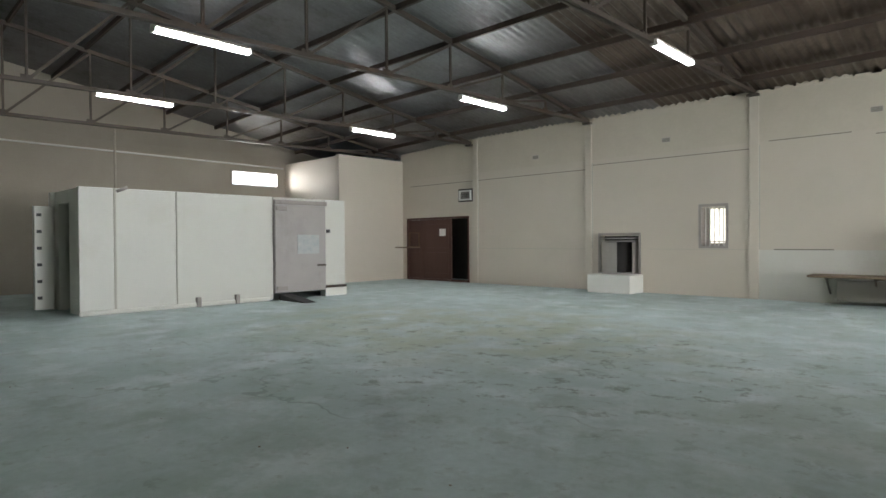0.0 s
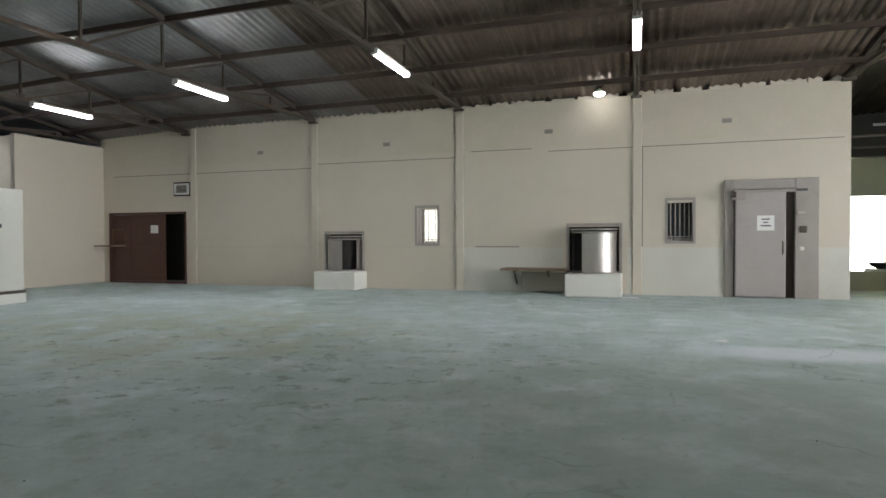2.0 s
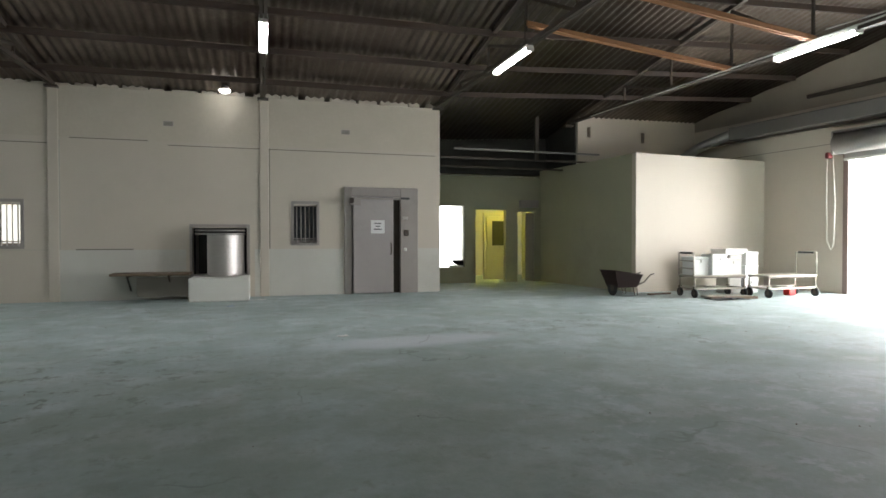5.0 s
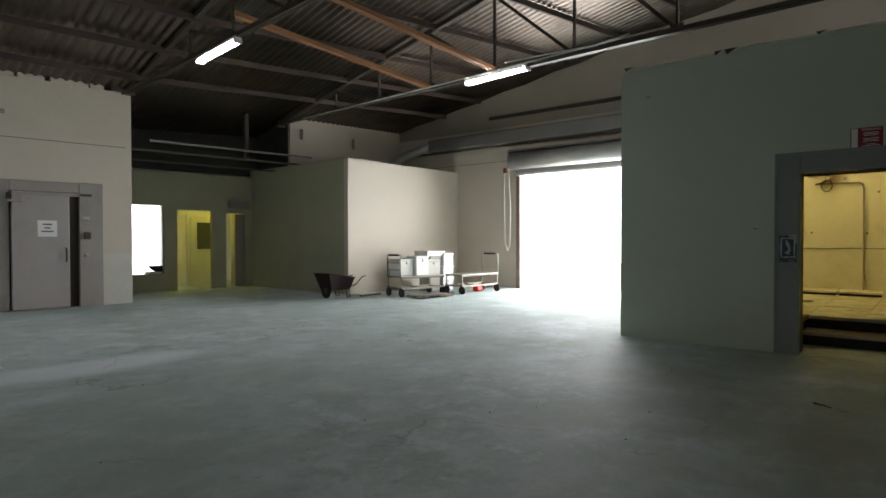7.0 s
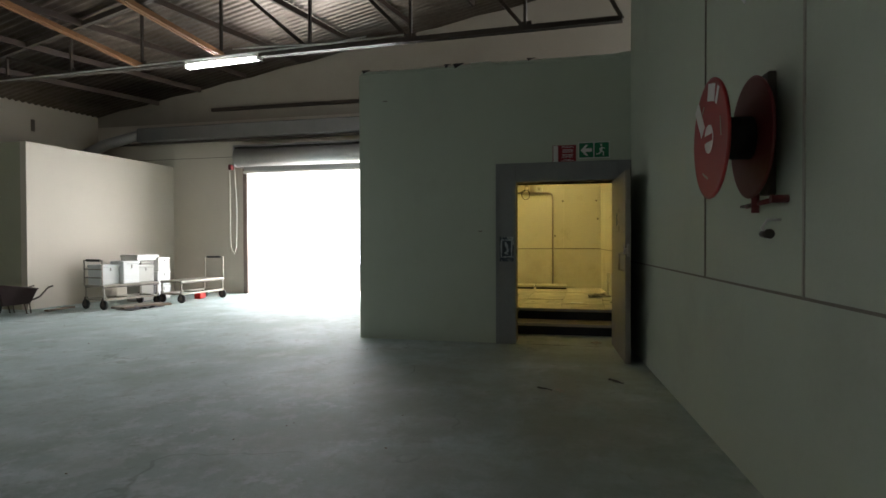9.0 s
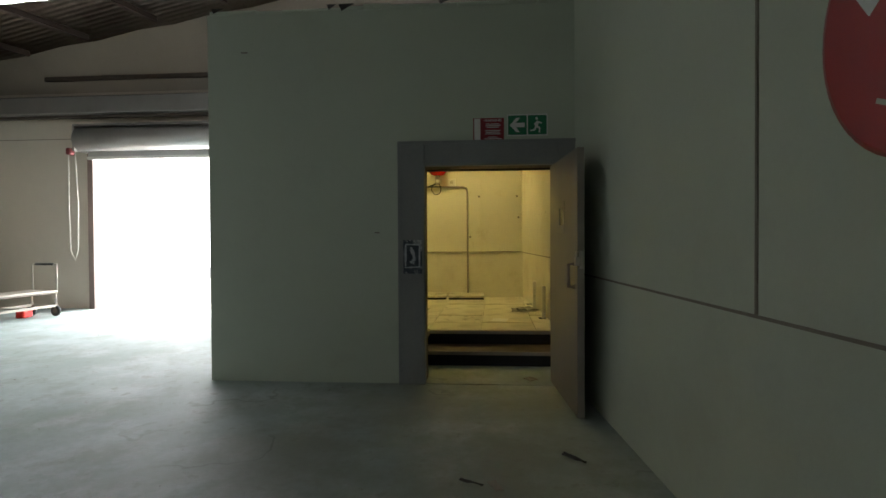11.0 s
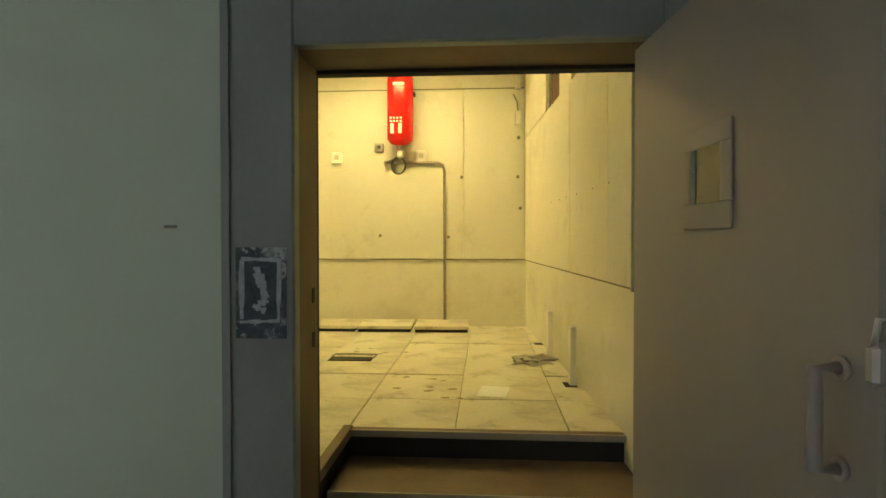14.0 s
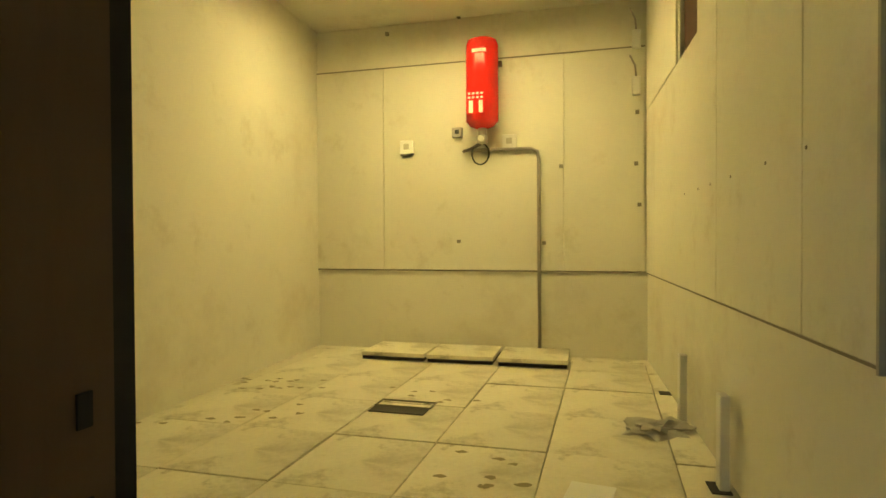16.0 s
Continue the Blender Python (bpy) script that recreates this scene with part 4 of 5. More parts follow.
wrr = wall("wall_room_south", RQ, (14.2, 0.245), -0.2, 0, 3.848, M_ROOM, [(11.64 - 8.6, 12.2 - 8.6, 2.76, 3.36), (10.62 - 8.6, 11.12 - 8.6, 2.76, 3.36)], "panelled side wall of the yellow lit room")
# Flat dark sheets set in the slots; their brown stands in for shade inside.
for xa, xb in ((11.64, 12.2), (10.62, 11.12)):
    part("slot_board", B(xa - 8.6, -0.04, 2.76, xb - 8.6, -0.03, 3.36), mat("slot shade brown", (0.09, 0.04, 0.025), 0.8), wrr, "flat dark sheet for the shade inside the slot")
# Slab added behind the slots, coloured dark like the unlit space there.
thing("wall_room_slots", None, "dark brown slab for the unlit space behind the slots", "wall", kind="structure", bm=B(10.3, -0.5, 2.5, 12.6, -0.42, 3.6), material=mat("unlit space brown", (0.12, 0.05, 0.03), 0.9))
thing("ceiling_room", None, "plain painted room ceiling", "ceiling", kind="structure", bm=B(8.62, -0.2, 3.85, 14.0, 3.74, 3.862), material=M_ROOM)
fr = thing("door_5", None, "steel framed doorway with open taupe door leaf", "door", kind="structure")
bm = bmesh.new()
box(bm, LX - 0.05, 1.44, 0, LX + 0.02, 1.7, 2.39, bevel=0.008)
box(bm, LX - 0.05, -0.02, 0, LX + 0.02, 0.14, 2.39, bevel=0.008)
box(bm, LX - 0.05, 0.14, 2.155, LX + 0.02, 1.44, 2.39, bevel=0.008)
part("door_frame", bm, M_FRAMEG, fr)
part("frame_lip", B(LX - 0.06, 1.675, 0, LX - 0.05, 1.705, 2.4), M_FRAMEG, fr)
part("frame_lip", B(LX - 0.06, -0.02, 2.37, LX - 0.05, 1.675, 2.4), M_FRAMEG, fr)
part("jamb", B(LX + 0.02, 1.455, 0, LX + 0.3, 1.489, 2.16), M_JAMB, fr, "brown timber jamb")
part("jamb_stop", B(LX + 0.3, 1.465, 0, LX + 0.36, 1.6, 2.2), M_DARK, fr)
part("head", B(LX + 0.02, 0.135, 2.16, LX + 0.3, 1.455, 2.188), M_JAMB, fr)
part("head_stop", B(LX + 0.3, 0.0, 2.145, LX + 0.36, 1.6, 2.2), M_DARK, fr)
part("sill", B(LX - 0.02, 0.14, 0.0, LX + 0.34, 1.45, 0.008), M_FLOOR, fr)
for z in (1.02, 1.2):
    part("strike", B(LX + 0.22, 1.45, z, LX + 0.25, 1.455, z + 0.06), M_BLACK, fr)
lf = part("door_leaf", B(0, -0.06, 0.02, 1.22, 0.0, 2.15, bevel=0.006), M_LEAF, fr)
lf.matrix_local = pose(8.38, 0.21, 0) @ pose(0, 0, 0, 0, 0, 184.5) @ Matrix.Diagonal((1, -1, 1, 1))
bm = bmesh.new()
box(bm, 0.455, 0.0, 1.485, 0.735, 0.007, 1.555, bevel=0.003)
box(bm, 0.455, 0.0, 1.705, 0.735, 0.007, 1.76, bevel=0.003)
box(bm, 0.455, 0.0, 1.555, 0.505, 0.007, 1.705, bevel=0.003)
box(bm, 0.675, 0.0, 1.555, 0.735, 0.007, 1.705, bevel=0.003)
part("peep_frame", bm, M_LEAF, lf)
part("peep_glass", B(0.505, 0.001, 1.555, 0.675, 0.003, 1.705), mat("peep glass", (0.07, 0.075, 0.07), 0.1), lf)
part("peep_edge", B(0.505, 0.003, 1.555, 0.53, 0.006, 1.705), mat("blue grey edge", (0.1, 0.14, 0.18), 0.5), lf)
part("pull_handle", tube(bmesh.new(), [(1.13, 0.0, 1.05), (1.13, 0.05, 1.05), (1.13, 0.05, 1.23), (1.13, 0.0, 1.23)], 0.014, 8), M_FRAME, lf)
for z in (1.05, 1.23):
    part("handle_foot", tube(bmesh.new(), [(1.13, 0.0, z), (1.13, 0.008, z)], 0.022, 12), M_FRAME, lf)
part("latch_edge", B(1.217, -0.05, 1.2, 1.223, -0.02, 1.34), M_INOX, lf)
part("padlock", B(1.205, -0.03, 1.22, 1.235, 0.02, 1.29, bevel=0.008), M_INOX, lf)
part("hasp", tube(bmesh.new(), [(1.22, -0.02, 1.28), (1.23, -0.02, 1.33), (1.23, 0.012, 1.33), (1.22, 0.012, 1.28)], 0.006, 6), M_INOX, lf)
# scraped patch where a lock plate was taken off
M_SCRAPE = mat("pale scraped paint", (0.62, 0.66, 0.68), 0.7, 0, (0.25, 0.29, 0.33), 0.8, 30, 90, 0.3)
M_BARE = mat("blue black bare patch", (0.02, 0.028, 0.04), 0.6, 0, (0.12, 0.15, 0.18), 0.6, 16, 60, 0.3)
sc = part("scar_plate", B(LX - 0.053, 1.468, 1.1, LX - 0.05, 1.655, 1.43), M_SCAR, fr, "chipped blue black paint patch")
part("bare_patch", B(LX - 0.055, 1.488, 1.155, LX - 0.053, 1.638, 1.395), M_BARE, sc)
srng = random.Random(21)


def scrape(pts, wide):
    bm = bmesh.new()
    for (ya, za), (yb, zb) in zip(pts, pts[1:]):
        for k in range(4):
            f = k / 4
            y, z = ya + (yb - ya) * f, za + (zb - za) * f
            y2, z2 = ya + (yb - ya) * (f + 0.27), za + (zb - za) * (f + 0.27)
            w = wide * srng.uniform(0.6, 1.3)
            beam(bm, (LX - 0.056, y, z), (LX - 0.056, y2, z2), 0.003, w) if abs(zb - za) < abs(yb - ya) else box(bm, LX - 0.0575, y - w / 2, min(z, z2), LX - 0.0545, y + w / 2, max(z, z2))
    part("scrape", bm, M_SCRAPE, sc)


scrape([(1.495, 1.17), (1.492, 1.385)], 0.016)
scrape([(1.632, 1.17), (1.63, 1.38)], 0.018)
scrape([(1.495, 1.385), (1.63, 1.388)], 0.018)
scrape([(1.49, 1.165), (1.635, 1.16)], 0.013)
scrape([(1.575, 1.36), (1.56, 1.31), (1.545, 1.26), (1.56, 1.22)], 0.032)
scrape([(1.59, 1.22), (1.545, 1.2)], 0.02)

# signs above the doorway
FACE = Matrix(((0, 0, -1, 0), (-1, 0, 0, 0), (0, 1, 0, 0), (0, 0, 0, 1)))
ws = thing("warning_sign", pose(LX - 0.004, 0.81, 2.51) @ FACE, "maroon warning sign with a white side strip", "sign")
part("board", B(-0.15, -0.11, -0.004, 0.15, 0.11, 0.002), M_SIGNR, ws)
part("strip", B(-0.14, -0.105, 0.002, -0.08, 0.105, 0.004), M_WHITE, ws, "white strip with a figure shape")
text("lettering", "WARNING", 0.036, pose(0.04, 0.085, 0.0035), M_WHITE, ws)
for i, w in enumerate((0.13, 0.15, 0.12, 0.0, 0.15, 0.13, 0.15, 0.0, 0.09, 0.17)):
    if w:
        part("text_bar", B(0.04 - w / 2, 0.048 - i * 0.016, 0.002, 0.04 + w / 2, 0.054 - i * 0.016, 0.004), M_WHITE, ws)
es = thing("exit_sign", pose(LX - 0.004, 0.435, 2.545) @ FACE, "green exit sign with white arrow and running figure", "sign")
part("board", B(-0.195, -0.105, -0.004, 0.195, 0.105, 0.001), M_WHITE, es)
for x in (-0.096, 0.096):
    part("field", B(x - 0.09, -0.094, 0.001, x + 0.09, 0.094, 0.003), M_SIGNG, es)
bm = prism(bmesh.new(), [(-0.17, 0.0), (-0.105, 0.07), (-0.07, 0.07), (-0.11, 0.022), (-0.025, 0.022), (-0.025, -0.022), (-0.11, -0.022), (-0.07, -0.07), (-0.105, -0.07)], 0.003, 0.005, "z")
part("arrow", bm, M_WHITE, es)
bm = bmesh.new()
for a, b, w in (((0.1, 0.035), (0.085, -0.015), 0.03), ((0.085, -0.015), (0.12, -0.03), 0.018), ((0.12, -0.03), (0.115, -0.075), 0.014), ((0.085, -0.015), (0.07, -0.05), 0.018), ((0.07, -0.05), (0.03, -0.055), 0.014), ((0.1, 0.03), (0.065, 0.005), 0.012), ((0.1, 0.03), (0.14, 0.015), 0.012), ((0.08, 0.058), (0.1, 0.062), 0.026)):
    beam(bm, (*a, 0.004), (*b, 0.004), w, 0.002)
part("pictogram", bm, M_WHITE, es)

# ---- south wall: hose reel and joints ----
sa = math.degrees(math.atan2(sd[1], sd[0]))
SM = pose(4.04, -0.39, 0, 0, 0, sa)
sj = thing("wall_south_joints", SM, "dark sealed joints between the wall panels", "trim", kind="structure", bm=B(-9, 0.0, 1.105, 4.28, 0.008, 1.118), material=M_SEAM)
for xx in (0.93, -0.65, -3.0):
    part("joint", B(xx - 0.008, 0.0, 1.12, xx + 0.008, 0.008, 4.6), M_SEAM if xx > 0 else M_SEAML, sj)
hr = thing("hose_reel", SM @ pose(-0.27, 0, 1.91), "red wall mounted fire hose reel, empty drum", "hose reel")
# Back disc takes the darker red: the shade on it is put into colour.
for y, nm in ((0.3, "front_disc"), (0.1, "back_disc")):
    part(nm, tube(bmesh.new(), [(0, y - 0.006, 0), (0, y + 0.004, 0), (0, y + 0.008, 0)], [0.31, 0.315, 0.3], 48), M_RED if y > 0.2 else M_REDD, hr)
part("core", tube(bmesh.new(), [(0, 0.1, 0), (0, 0.3, 0)], 0.11, 24), M_BLACK, hr)
part("spindle", tube(bmesh.new(), [(0, 0.0, 0), (0, 0.304, 0)], 0.03, 12), M_STEEL, hr)
part("wall_bracket", B(-0.06, 0.0, -0.3, 0.06, 0.04, 0.33, bevel=0.005), M_STEEL, hr)
part("hub_label", tube(bmesh.new(), [(0, 0.309, 0), (0, 0.312, 0)], 0.075, 28), M_WHITE, hr, "round white hub label")
part("hub_band", B(-0.07, 0.3125, -0.015, 0.07, 0.3145, 0.02), M_RED, hr)
for ax, az, w, h, rot in ((0.17, 0.13, 0.08, 0.2, 38), (-0.04, 0.235, 0.12, 0.09, -12), (-0.14, 0.2, 0.03, 0.09, -30)):
    part("label", B(-w / 2, 0.309, -h / 2, w / 2, 0.311, h / 2), M_WHITE, hr).matrix_local = pose(ax, 0, az) @ pose(0, 0, 0, 0, rot, 0)
for a in (50, 170, 290):
    part("slot", B(-0.05, 0.309, -0.006, 0.05, 0.3105, 0.006), M_SEAML, hr).matrix_local = pose(0.2 * math.cos(radians(a)), 0, 0.2 * math.sin(radians(a))) @ pose(0, 0, 0, 0, -a + 90, 0)
vl = thing("stop_valve", SM @ pose(-0.27, 0, 1.52), "brass and red stop valve under the hose reel", "valve")
part("pipe", tube(bmesh.new(), [(-0.2, 0.05, 0.06), (0.12, 0.08, 0.04)], 0.013, 10), M_REDD, vl)
part("body", tube(bmesh.new(), [(0, 0.08, 0.0), (0, 0.08, 0.1)], 0.02, 12), M_REDD, vl)
part("flange", tube(bmesh.new(), [(-0.2, 0.0, 0.06), (-0.2, 0.08, 0.06)], 0.02, 12), M_REDD, vl)
part("lever", B(0.05, 0.07, 0.035, 0.2, 0.09, 0.05), M_STEEL, vl)
nz = thing("hose_nozzle", SM @ pose(-0.38, 0, 1.42), "small brass nozzle on a wall hook", "nozzle")
part("hook", tube(bmesh.new(), [(0, 0.0, 0.06), (0, 0.06, 0.06), (0.02, 0.08, 0.02), (0, 0.06, -0.01)], 0.008, 6), M_PLASTIC, nz)
part("tip", tube(bmesh.new(), [(-0.03, 0.06, -0.01), (0.03, 0.06, -0.01), (0.08, 0.06, -0.01)], [0.025, 0.02, 0.014], 10), M_STEEL, nz)
rs = thing("reel_sign", SM @ pose(0.12, 0.004, 2.87), "white triangular sign with a red mark above the reel", "sign")
part("board", prism(bmesh.new(), [(-0.15, 0.25), (0.15, 0.25), (0.15, 0.0), (0.0, -0.12), (-0.15, 0.0)], 0.0, 0.005, "y"), M_WHITE, rs)
part("mark", prism(bmesh.new(), [(-0.08, 0.2), (0.08, 0.2), (0.0, -0.07)], 0.005, 0.008, "y"), M_RED, rs)

# ---- yellow lit room ----
rl = thing("room_light", pose(12.6, 2.0, 3.762), "warm lit diffuser lamp on the room ceiling", "ceiling light")
bm = frame_bm(1.78, 0.34, 0.02, -0.03, 0.07)
part("housing", bm, M_PLASTIC, rl).matrix_local = pose(0.17, 0, 0.055) @ pose(0, 0, 0, 0, 0, 90) @ pose(0, 0, 0, -90, 0, 0)
part("back_plate", B(-0.15, -0.87, 0.06, 0.15, 0.87, 0.085), M_PLASTIC, rl)
part("diffuser", B(-0.148, -0.868, 0.012, 0.148, 0.868, 0.022), M_WARM, rl, "glowing diffuser")
RSM = pose(8.6, -0.117, 0, 0, 0, math.degrees(math.atan2(0.362, 5.6)))
for a, b, z0, z1 in ((0.85, 1.34, 1.19, 2.74), (1.345, 2.48, 1.19, 2.74), (2.485, 5.2, 1.19, 2.74)):
    part("wall_panel", B(a, 0.0, z0, b, 0.02, z1, bevel=0.004), M_ROOM, wrr)
for a, b in ((0.85, 1.34), (1.345, 2.0), (3.65, 5.2)):
    part("wall_panel", B(a, 0.0, 2.745, b, 0.02, 3.8, bevel=0.004), M_ROOM, wrr)
part("panel_edge", B(0.835, 0.0, 1.17, 0.85, 0.025, 3.85), mat("grey panel edge", (0.4, 0.38, 0.32), 0.6), wrr, "grey panel edge")
part("joint", B(0.85, 0.0, 1.178, 5.2, 0.012, 1.19), M_SEAM, wrr)
part("joint", B(0.1, 0.0, 1.13, 0.7, 0.008, 1.145), M_SEAM, wrr)
for xx in (1.3, 1.7, 2.2, 2.6, 2.9, 3.3):
    part("screw", B(xx, 0.02, 1.8, xx + 0.012, 0.023, 1.812), M_SEAM, wrr)
for nm, xx, z in (("pipe_stub", 3.18, 0.33), ("pipe_stub", 2.18, 0.33)):
    st = thing(nm, RSM @ pose(xx, 0.03, z), "white conduit stub standing by the wall", "conduit", "conduit stubs")
    part("trunking", B(-0.04, 0.005, 0, 0.04, 0.05, 0.45, bevel=0.004), M_PLASTIC, st)
    part("hole", B(-0.07, 0.0, 0.0, 0.07, 0.09, 0.006), M_DARK, st)
ms = thing("stairs_sign", RSM @ pose(0.5, 0.008, 1.68), "white notice with red lines reading mind the stairs", "sign")
SF = Matrix(((-1, 0, 0, 0), (0, 0, 1, 0), (0, 1, 0, 0), (0, 0, 0, 1)))
part("board", B(-0.17, -0.002, -0.17, 0.17, 0.002, 0.17), M_WHITE, ms)
for z in (-0.165, 0.16):
    part("red_line", B(-0.17, 0.002, z, 0.17, 0.004, z + 0.007), M_REDX, ms)
for wd, z in (("MIND", 0.11), ("THE", 0.04), ("STAIRS", -0.035)):
    text("lettering", wd, 0.068, pose(0.0, 0.004, z) @ SF, M_INK, ms)
part("arrow", prism(bmesh.new(), [(-0.03, -0.08), (0.03, -0.08), (0.03, -0.11), (0.06, -0.11), (0.0, -0.15), (-0.06, -0.11), (-0.03, -0.11)], 0.002, 0.004, "y"), M_SEAML, ms)

# back wall panels and fittings
BX = 13.844
bw = thing("wall_room_panels", None, "painted board panels with dark joints on the back wall", "trim", kind="structure")
for ya, yb in ((0.25, 1.02), (1.025, 2.95), (2.955, 3.75)):
    part("wall_panel", B(BX - 0.02, ya, 1.2, BX, yb, 3.38, bevel=0.003), M_ROOM, bw)
part("joint", B(BX - 0.018, 0.22, 1.184, BX, 3.75, 1.2), M_SEAM, bw)
part("joint", B(BX - 0.024, 0.25, 3.38, BX, 3.75, 3.392), M_SEAM, bw)
for y, z in ((2.11, 1.5), (0.32, 2.75), (0.3, 1.85), (2.1, 3.85), (2.9, 3.75), (1.05, 2.25), (0.33, 2.25), (1.22, 1.48)):
    part("fixing", B(BX - 0.05, y - 0.018, z - 0.018, BX - 0.02, y + 0.018, z + 0.018), M_SEAM, bw)
ex = thing("suppression_cylinder", pose(BX - 0.17, 1.825, 2.595), "bright red gas suppression cylinder hung on the wall", "fire cylinder")
part("cylinder", tube(bmesh.new(), [(0, 0, 0.05), (0, 0, 0.07), (0, 0, 0.12), (0, 0, 0.88), (0, 0, 0.93), (0, 0, 0.95)], [0.06, 0.12, 0.165, 0.165, 0.15, 0.11], 32), M_REDX, ex)
part("neck", tube(bmesh.new(), [(0, 0, 0.06), (0, 0, -0.02)], 0.045, 14), M_INOX, ex)
part("valve", B(-0.05, -0.05, -0.1, 0.05, 0.05, -0.02, bevel=0.01), M_INOX, ex)
part("wall_strap", B(0.1, -0.18, 0.7, 0.15, 0.18, 0.75), M_STEEL, ex)
part("gauge", tube(bmesh.new(), [(-0.03, 0, -0.06), (-0.09, 0, -0.06)], 0.03, 12), M_PLASTIC, ex)
lb = part("label", B(-0.172, -0.06, 0.17, -0.166, 0.12, 0.4), M_REDX, ex)
for i in range(4):
    for j in range(2):
        part("label_bar", B(-0.174, 0.085 - i * 0.042, 0.33 - j * 0.04 + 0.03, -0.172, 0.11 - i * 0.042, 0.35 - j * 0.04 + 0.03), M_WHITE, ex)
part("label_bar", B(-0.174, 0.06, 0.18, -0.172, 0.1, 0.3), M_WHITE, ex)
part("label_bar", B(-0.174, -0.04, 0.18, -0.172, 0.0, 0.3), M_WHITE, ex)
part("label_bar", B(-0.172, -0.07, 0.78, -0.1, 0.07, 0.81), M_WHITE, ex)
pp = thing("discharge_pipe", None, "thin grey pipe running from the cylinder to the floor", "pipe")
part("pipe", tube(bmesh.new(), [(BX - 0.05, 2.05, 2.45), (BX - 0.05, 1.35, 2.44), (BX - 0.05, 1.29, 2.41), (BX - 0.05, 1.27, 2.33), (BX - 0.05, 1.265, 0.36)], 0.018, 8), M_FRAME, pp)
part("hose_loop", tube(bmesh.new(), [(BX - 0.1, 1.86 + 0.09 * math.sin(a), 2.4 + 0.11 * math.cos(a)) for a in np.linspace(0, 6.0, 16)], 0.009, 6), M_BLACK, pp)
part("lever", beam(bmesh.new(), (BX - 0.08, 2.05, 2.43), (BX - 0.1, 1.85, 2.5), 0.03, 0.02), M_STEEL, pp)
for y, z, mt, s in ((2.68, 2.51, M_WHITE, 0.075), (2.12, 2.64, M_INOX, 0.055), (1.57, 2.52, M_PLASTIC, 0.075)):
    sw = thing("wall_box", pose(BX - 0.02, y, z), "small electrical box on the room wall", "electrical box", "wall boxes")
    part("box_body", B(-0.04, -s, -s, 0.0, s, s, bevel=0.008), mt, sw)
    part("knockout", B(-0.043, -s * 0.4, -s * 0.3, -0.04, s * 0.4, s * 0.5), M_SEAML if mt != M_INOX else M_INK, sw)
for z in (3.45, 3.0):
    cbx = thing("junction_box", pose(BX - 0.02, 0.33, z), "small white junction box near the corner", "electrical box", "corner boxes")
    part("box_body", B(-0.05, -0.04, -0.09, 0, 0.04, 0.09, bevel=0.008), M_PLASTIC, cbx)
    part("cable", tube(bmesh.new(), [(-0.02, 0, 0.09), (-0.02, 0.01, 0.2), (-0.03, 0.06, 0.3)], 0.01, 6), M_FRAME, cbx)

# steps and raised floor
rf = thing("raised_floor", None, "raised access floor of dirty cream tiles", "floor", kind="structure", bm=B(9.66, -0.1, 0.02, 13.84, 3.8, 0.295), material=M_DARK)
part("floor_wing", B(8.62, 1.6, 0.0, 9.66, 3.7, 0.295), M_DARK, rf)
for z, xa, xb in ((0.165, 9.13, 9.63), (0.33, 9.6, 9.66)):
    stp = thing("stair_step", None, "timber edged step with black riser", "step", "steps up to the room")
    part("tread", B(xa, -0.08, z - 0.04, xb, 1.56, z), M_WOODT, stp)
    part("riser", B(xa + 0.03, -0.08, z - 0.165, xa + 0.06, 1.56, z - 0.04), M_BLACK, stp, "black rubber riser")
    part("nosing", B(xa - 0.012, -0.08, z - 0.035, xa, 1.56, z + 0.004), M_FRAME, stp, "worn metal nosing")
part("edge_trim", B(8.62, 1.545, 0.285, 9.66, 1.6, 0.34), M_WOODT, rf, "timber edge trim")
tile_mesh = {}


def tile(x0, y0, x1, y1, z, tilt=0.0):
    key = (round(x1 - x0, 2), round(y1 - y0, 2))
    if key not in tile_mesh:
        a, b = key
        tile_mesh[key] = mesh_of("tile", B(-a / 2 + 0.003, -b / 2 + 0.003, -0.035, a / 2 - 0.003, b / 2 - 0.003, 0, bevel=0.002), M_TILE)
    ob = new("tile", tile_mesh[key])
    ob.parent = rf
    ob.matrix_local = pose((x0 + x1) / 2, (y0 + y1) / 2, z, 0, 0, tilt)


xs = [9.66, 10.31, 11.05, 11.79, 12.53, 13.2, 13.6]
ys = [-0.06, 0.26, 0.93, 1.57, 2.22, 2.87, 3.53]
for i, (a, b) in enumerate(zip(xs, xs[1:])):
    for j, (c, d) in enumerate(zip(ys, ys[1:])):
        tile(a, c, b, d, 0.33 + rng.uniform(-0.003, 0.004))
for c, d in ((1.6, 2.23), (2.23, 2.88), (2.88, 3.53)):
    tile(8.66, c, 9.66, d, 0.33)
part("back_strip", B(13.6, 0.2, 0.3, 13.84, 3.75, 0.328), M_TILE, rf)
part("side_strip", B(8.66, 3.53, 0.3, 13.6, 3.78, 0.327), M_TILE, rf)
for i, y in enumerate((1.28, 1.97, 2.64)):
    t = thing("loose_tile", pose(13.5, y, 0.338, 0, 0, rng.uniform(-2, 2)), "lifted floor tile lying against the back wall", "floor tile", "lifted floor tiles")
    part("tile_top", B(-0.3, -0.325, 0.035, 0.3, 0.325, 0.075, bevel=0.003), M_TILE, t)
    part("tile_core", B(-0.29, -0.315, 0.0, 0.29, 0.315, 0.035), M_BLACK, t, "dark tile underside")
gr = thing("floor_vent", pose(11.6, 2.0, 0.333), "dark slot vent in a floor tile", "vent")
part("slot", B(-0.07, -0.2, 0, 0.07, 0.2, 0.006), M_BLACK, gr)
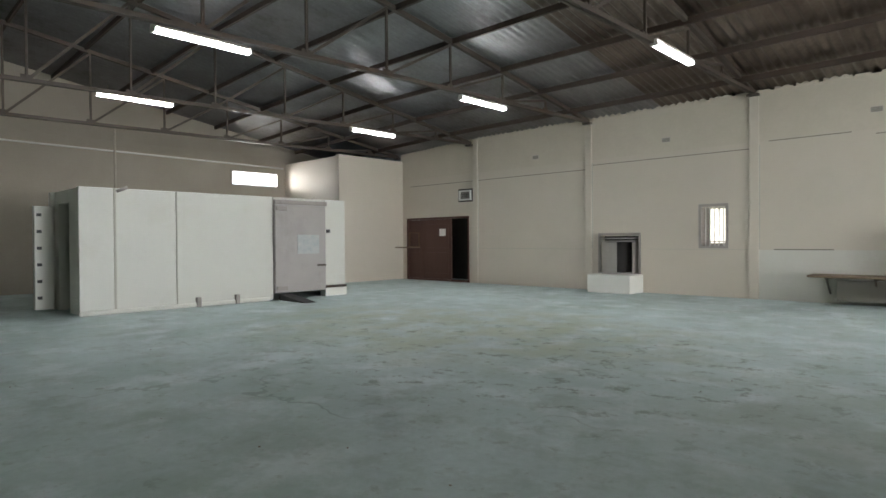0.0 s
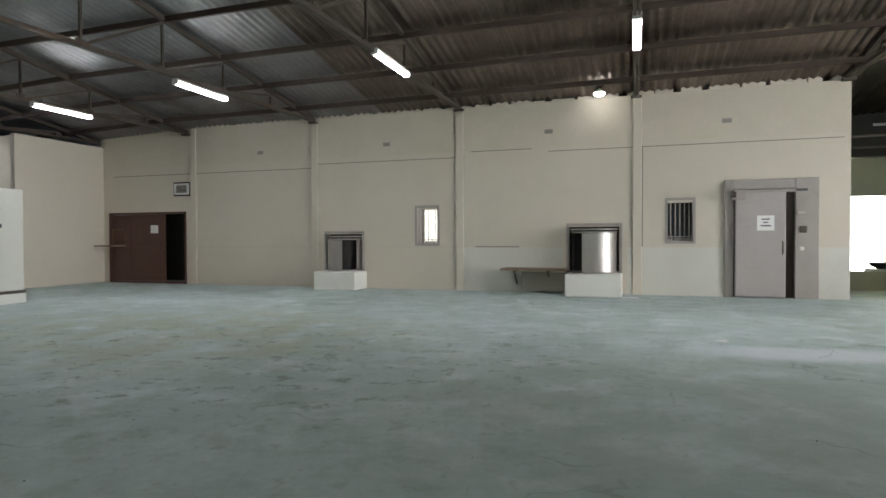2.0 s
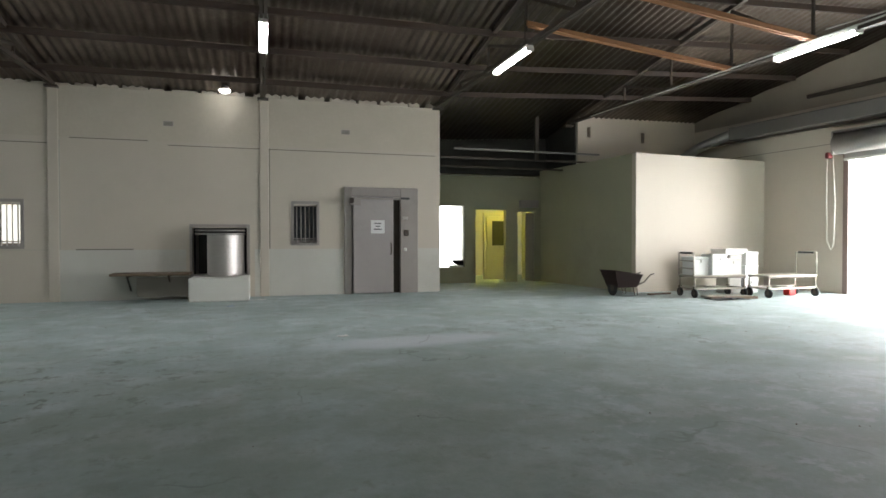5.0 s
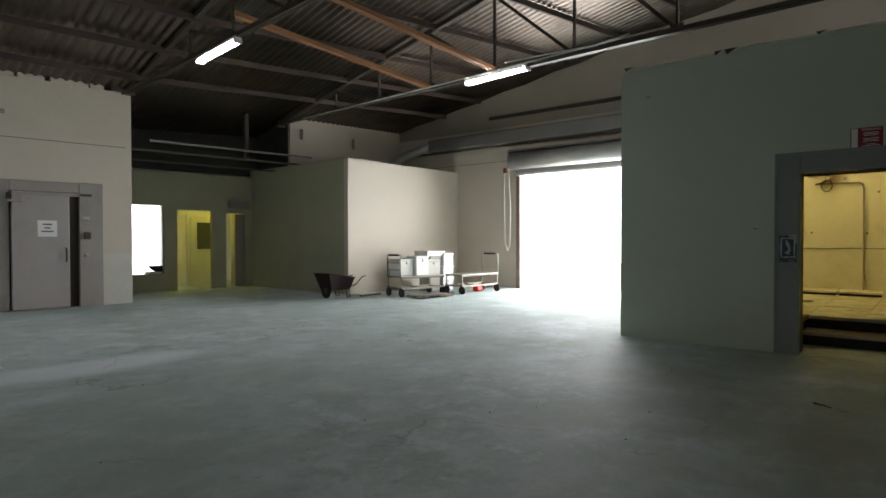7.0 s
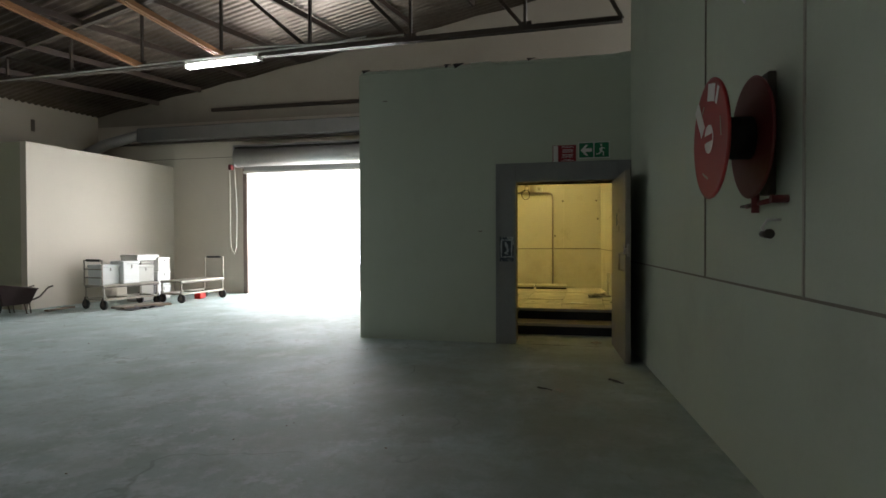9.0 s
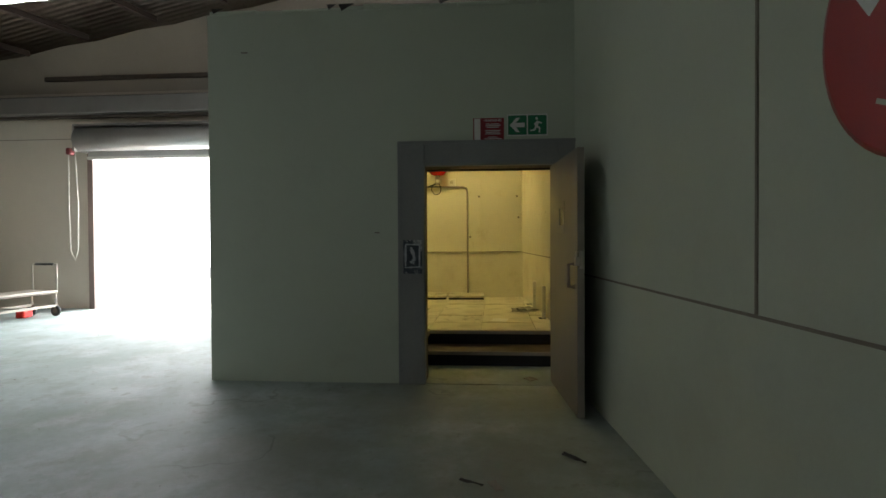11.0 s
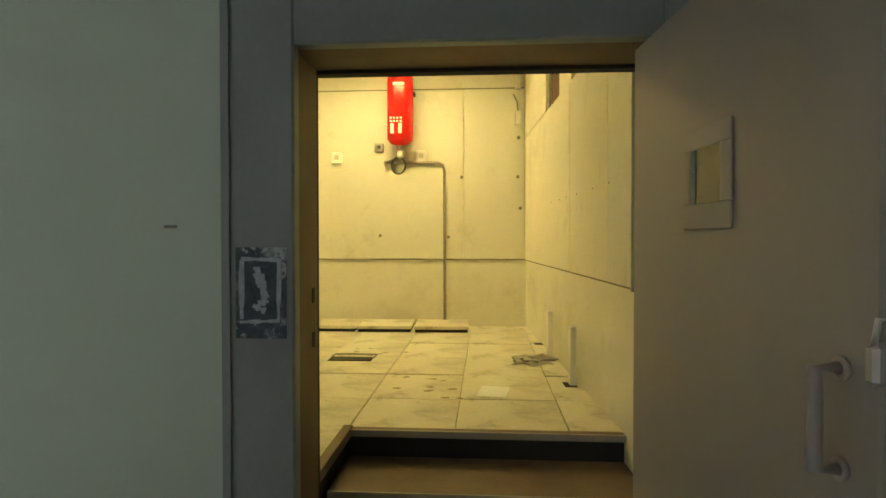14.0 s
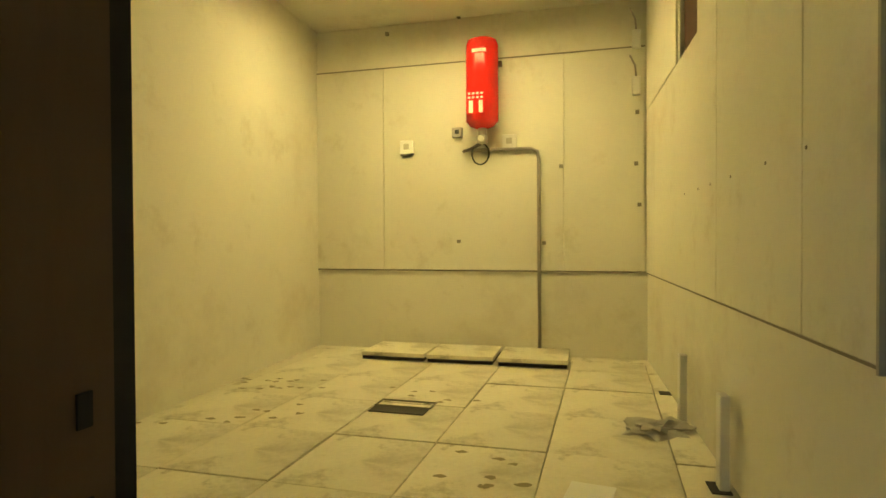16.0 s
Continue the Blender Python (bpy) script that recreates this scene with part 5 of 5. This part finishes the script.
part("rim", frame_bm(0.42, 0.16, 0.012, -0.003, 0.006), M_SEAM, gr).matrix_local = pose(0.08, 0, 0.004) @ pose(0, 0, 0, 90, 0, 90)
thing("paper_sheet", pose(10.5, 0.69, 0.338, 0, 0, -8), "white paper sheet on the tiles", "paper", bm=B(-0.15, -0.105, 0, 0.15, 0.105, 0.003), material=M_WHITE)
bm = bmesh.new()
bmesh.ops.create_icosphere(bm, subdivisions=3, radius=1)
for v in bm.verts:
    n = noise.noise(v.co * 2.3)
    v.co = Vector((v.co.x * 0.13 * (1 + n), v.co.y * 0.2 * (1 + 0.6 * n), max(v.co.z, -0.3) * 0.04 * (1 + n) + 0.015))
thing("cloth_rag", pose(11.6, 0.3, 0.335, 0, 0, 25), "crumpled pale cloth rag by the wall", "rag", bm=bm, material=M_CARD)
for i in range(48):
    cx, cy = rng.choice(((11.95, 2.0), (12.05, 3.15), (12.1, 3.3), (10.75, 1.2), (10.5, 1.1), (11.3, 2.9), (10.95, 3.3)))
    cx, cy = cx + rng.gauss(0, 0.14), cy + rng.gauss(0, 0.18)
    bm = bmesh.new()
    n = 9
    ph = rng.uniform(0, 6)
    ring = [bm.verts.new((cx + (0.035 + 0.012 * math.sin(3 * a + ph)) * math.cos(a) * rng.uniform(0.4, 0.9), cy + 0.04 * math.sin(a) * rng.uniform(0.5, 1.1), 0.336)) for a in np.linspace(0, 2 * math.pi, n, endpoint=False)]
    bm.faces.new(ring)
    part("stain", bm, M_STAIN, rf)
part("cable_hole", B(12.5, 0.1, 0.33, 12.6, 0.22, 0.336), M_BLACK, rf)

# ---- litter on the hall floor ----
for x, y, a, w, d, mt, lab in ((5.86, 0.76, 20, 0.14, 0.05, M_CARD, "torn cardboard scrap on the floor"), (5.9, 0.9, 60, 0.16, 0.02, M_INK, "thin dark stick on the floor"),
                               (6.33, 0.25, 40, 0.2, 0.02, M_INK, "thin dark stick on the floor"), (1.93, 7.9, 10, 0.14, 0.1, M_WHITE, "crumpled white paper on the floor"),
                               (0.74, 12.27, 30, 0.12, 0.08, mat("pale blue plastic", (0.35, 0.5, 0.65), 0.4), "pale blue plastic scrap on the floor"),
                               (1.36, 13.3, 15, 0.35, 0.12, M_WHITE, "white plastic litter by the wall"), (6.69, 13.83, 0, 0.18, 0.1, M_WHITE, "white scrap at the passage"),
                               (8.45, 0.4, 30, 0.13, 0.09, M_CARD, "crumpled grey wrapper at the sill")):
    bm = bmesh.new()
    bmesh.ops.create_grid(bm, x_segments=5, y_segments=4, size=1)
    for v in bm.verts:
        v.co = Vector((v.co.x * w / 2, v.co.y * d / 2, 0.012 + 0.022 * abs(noise.noise(v.co * 1.7 + Vector((x, y, 0))))))
    bmesh.ops.solidify(bm, geom=bm.faces[:], thickness=0.006)
    thing("litter", pose(x, y, 0.0 if x != 8.45 else 0.012, 0, 0, a), lab, "litter", "floor litter", bm=bm, material=mt)

# scattered grit and small scraps across the floor
gr_bm = bmesh.new()
rg = random.Random(11)
for i in range(110):
    gx, gy = rg.uniform(-8, 12), rg.uniform(1.5, 13.0)
    s = rg.uniform(0.004, 0.012)
    vs = [gr_bm.verts.new((gx + s * math.cos(a) * rg.uniform(0.6, 1.3), gy + s * math.sin(a) * rg.uniform(0.6, 1.3), 0.0)) for a in (0, 1.6, 3.1, 4.7)]
    tip = gr_bm.verts.new((gx, gy, s * 0.7))
    for k2 in range(4):
        gr_bm.faces.new((vs[k2], vs[(k2 + 1) % 4], tip))
thing("floor_grit", None, "scattered dark grit on the concrete floor", "grit", kind="stuff", bm=gr_bm, material=M_WOODT)
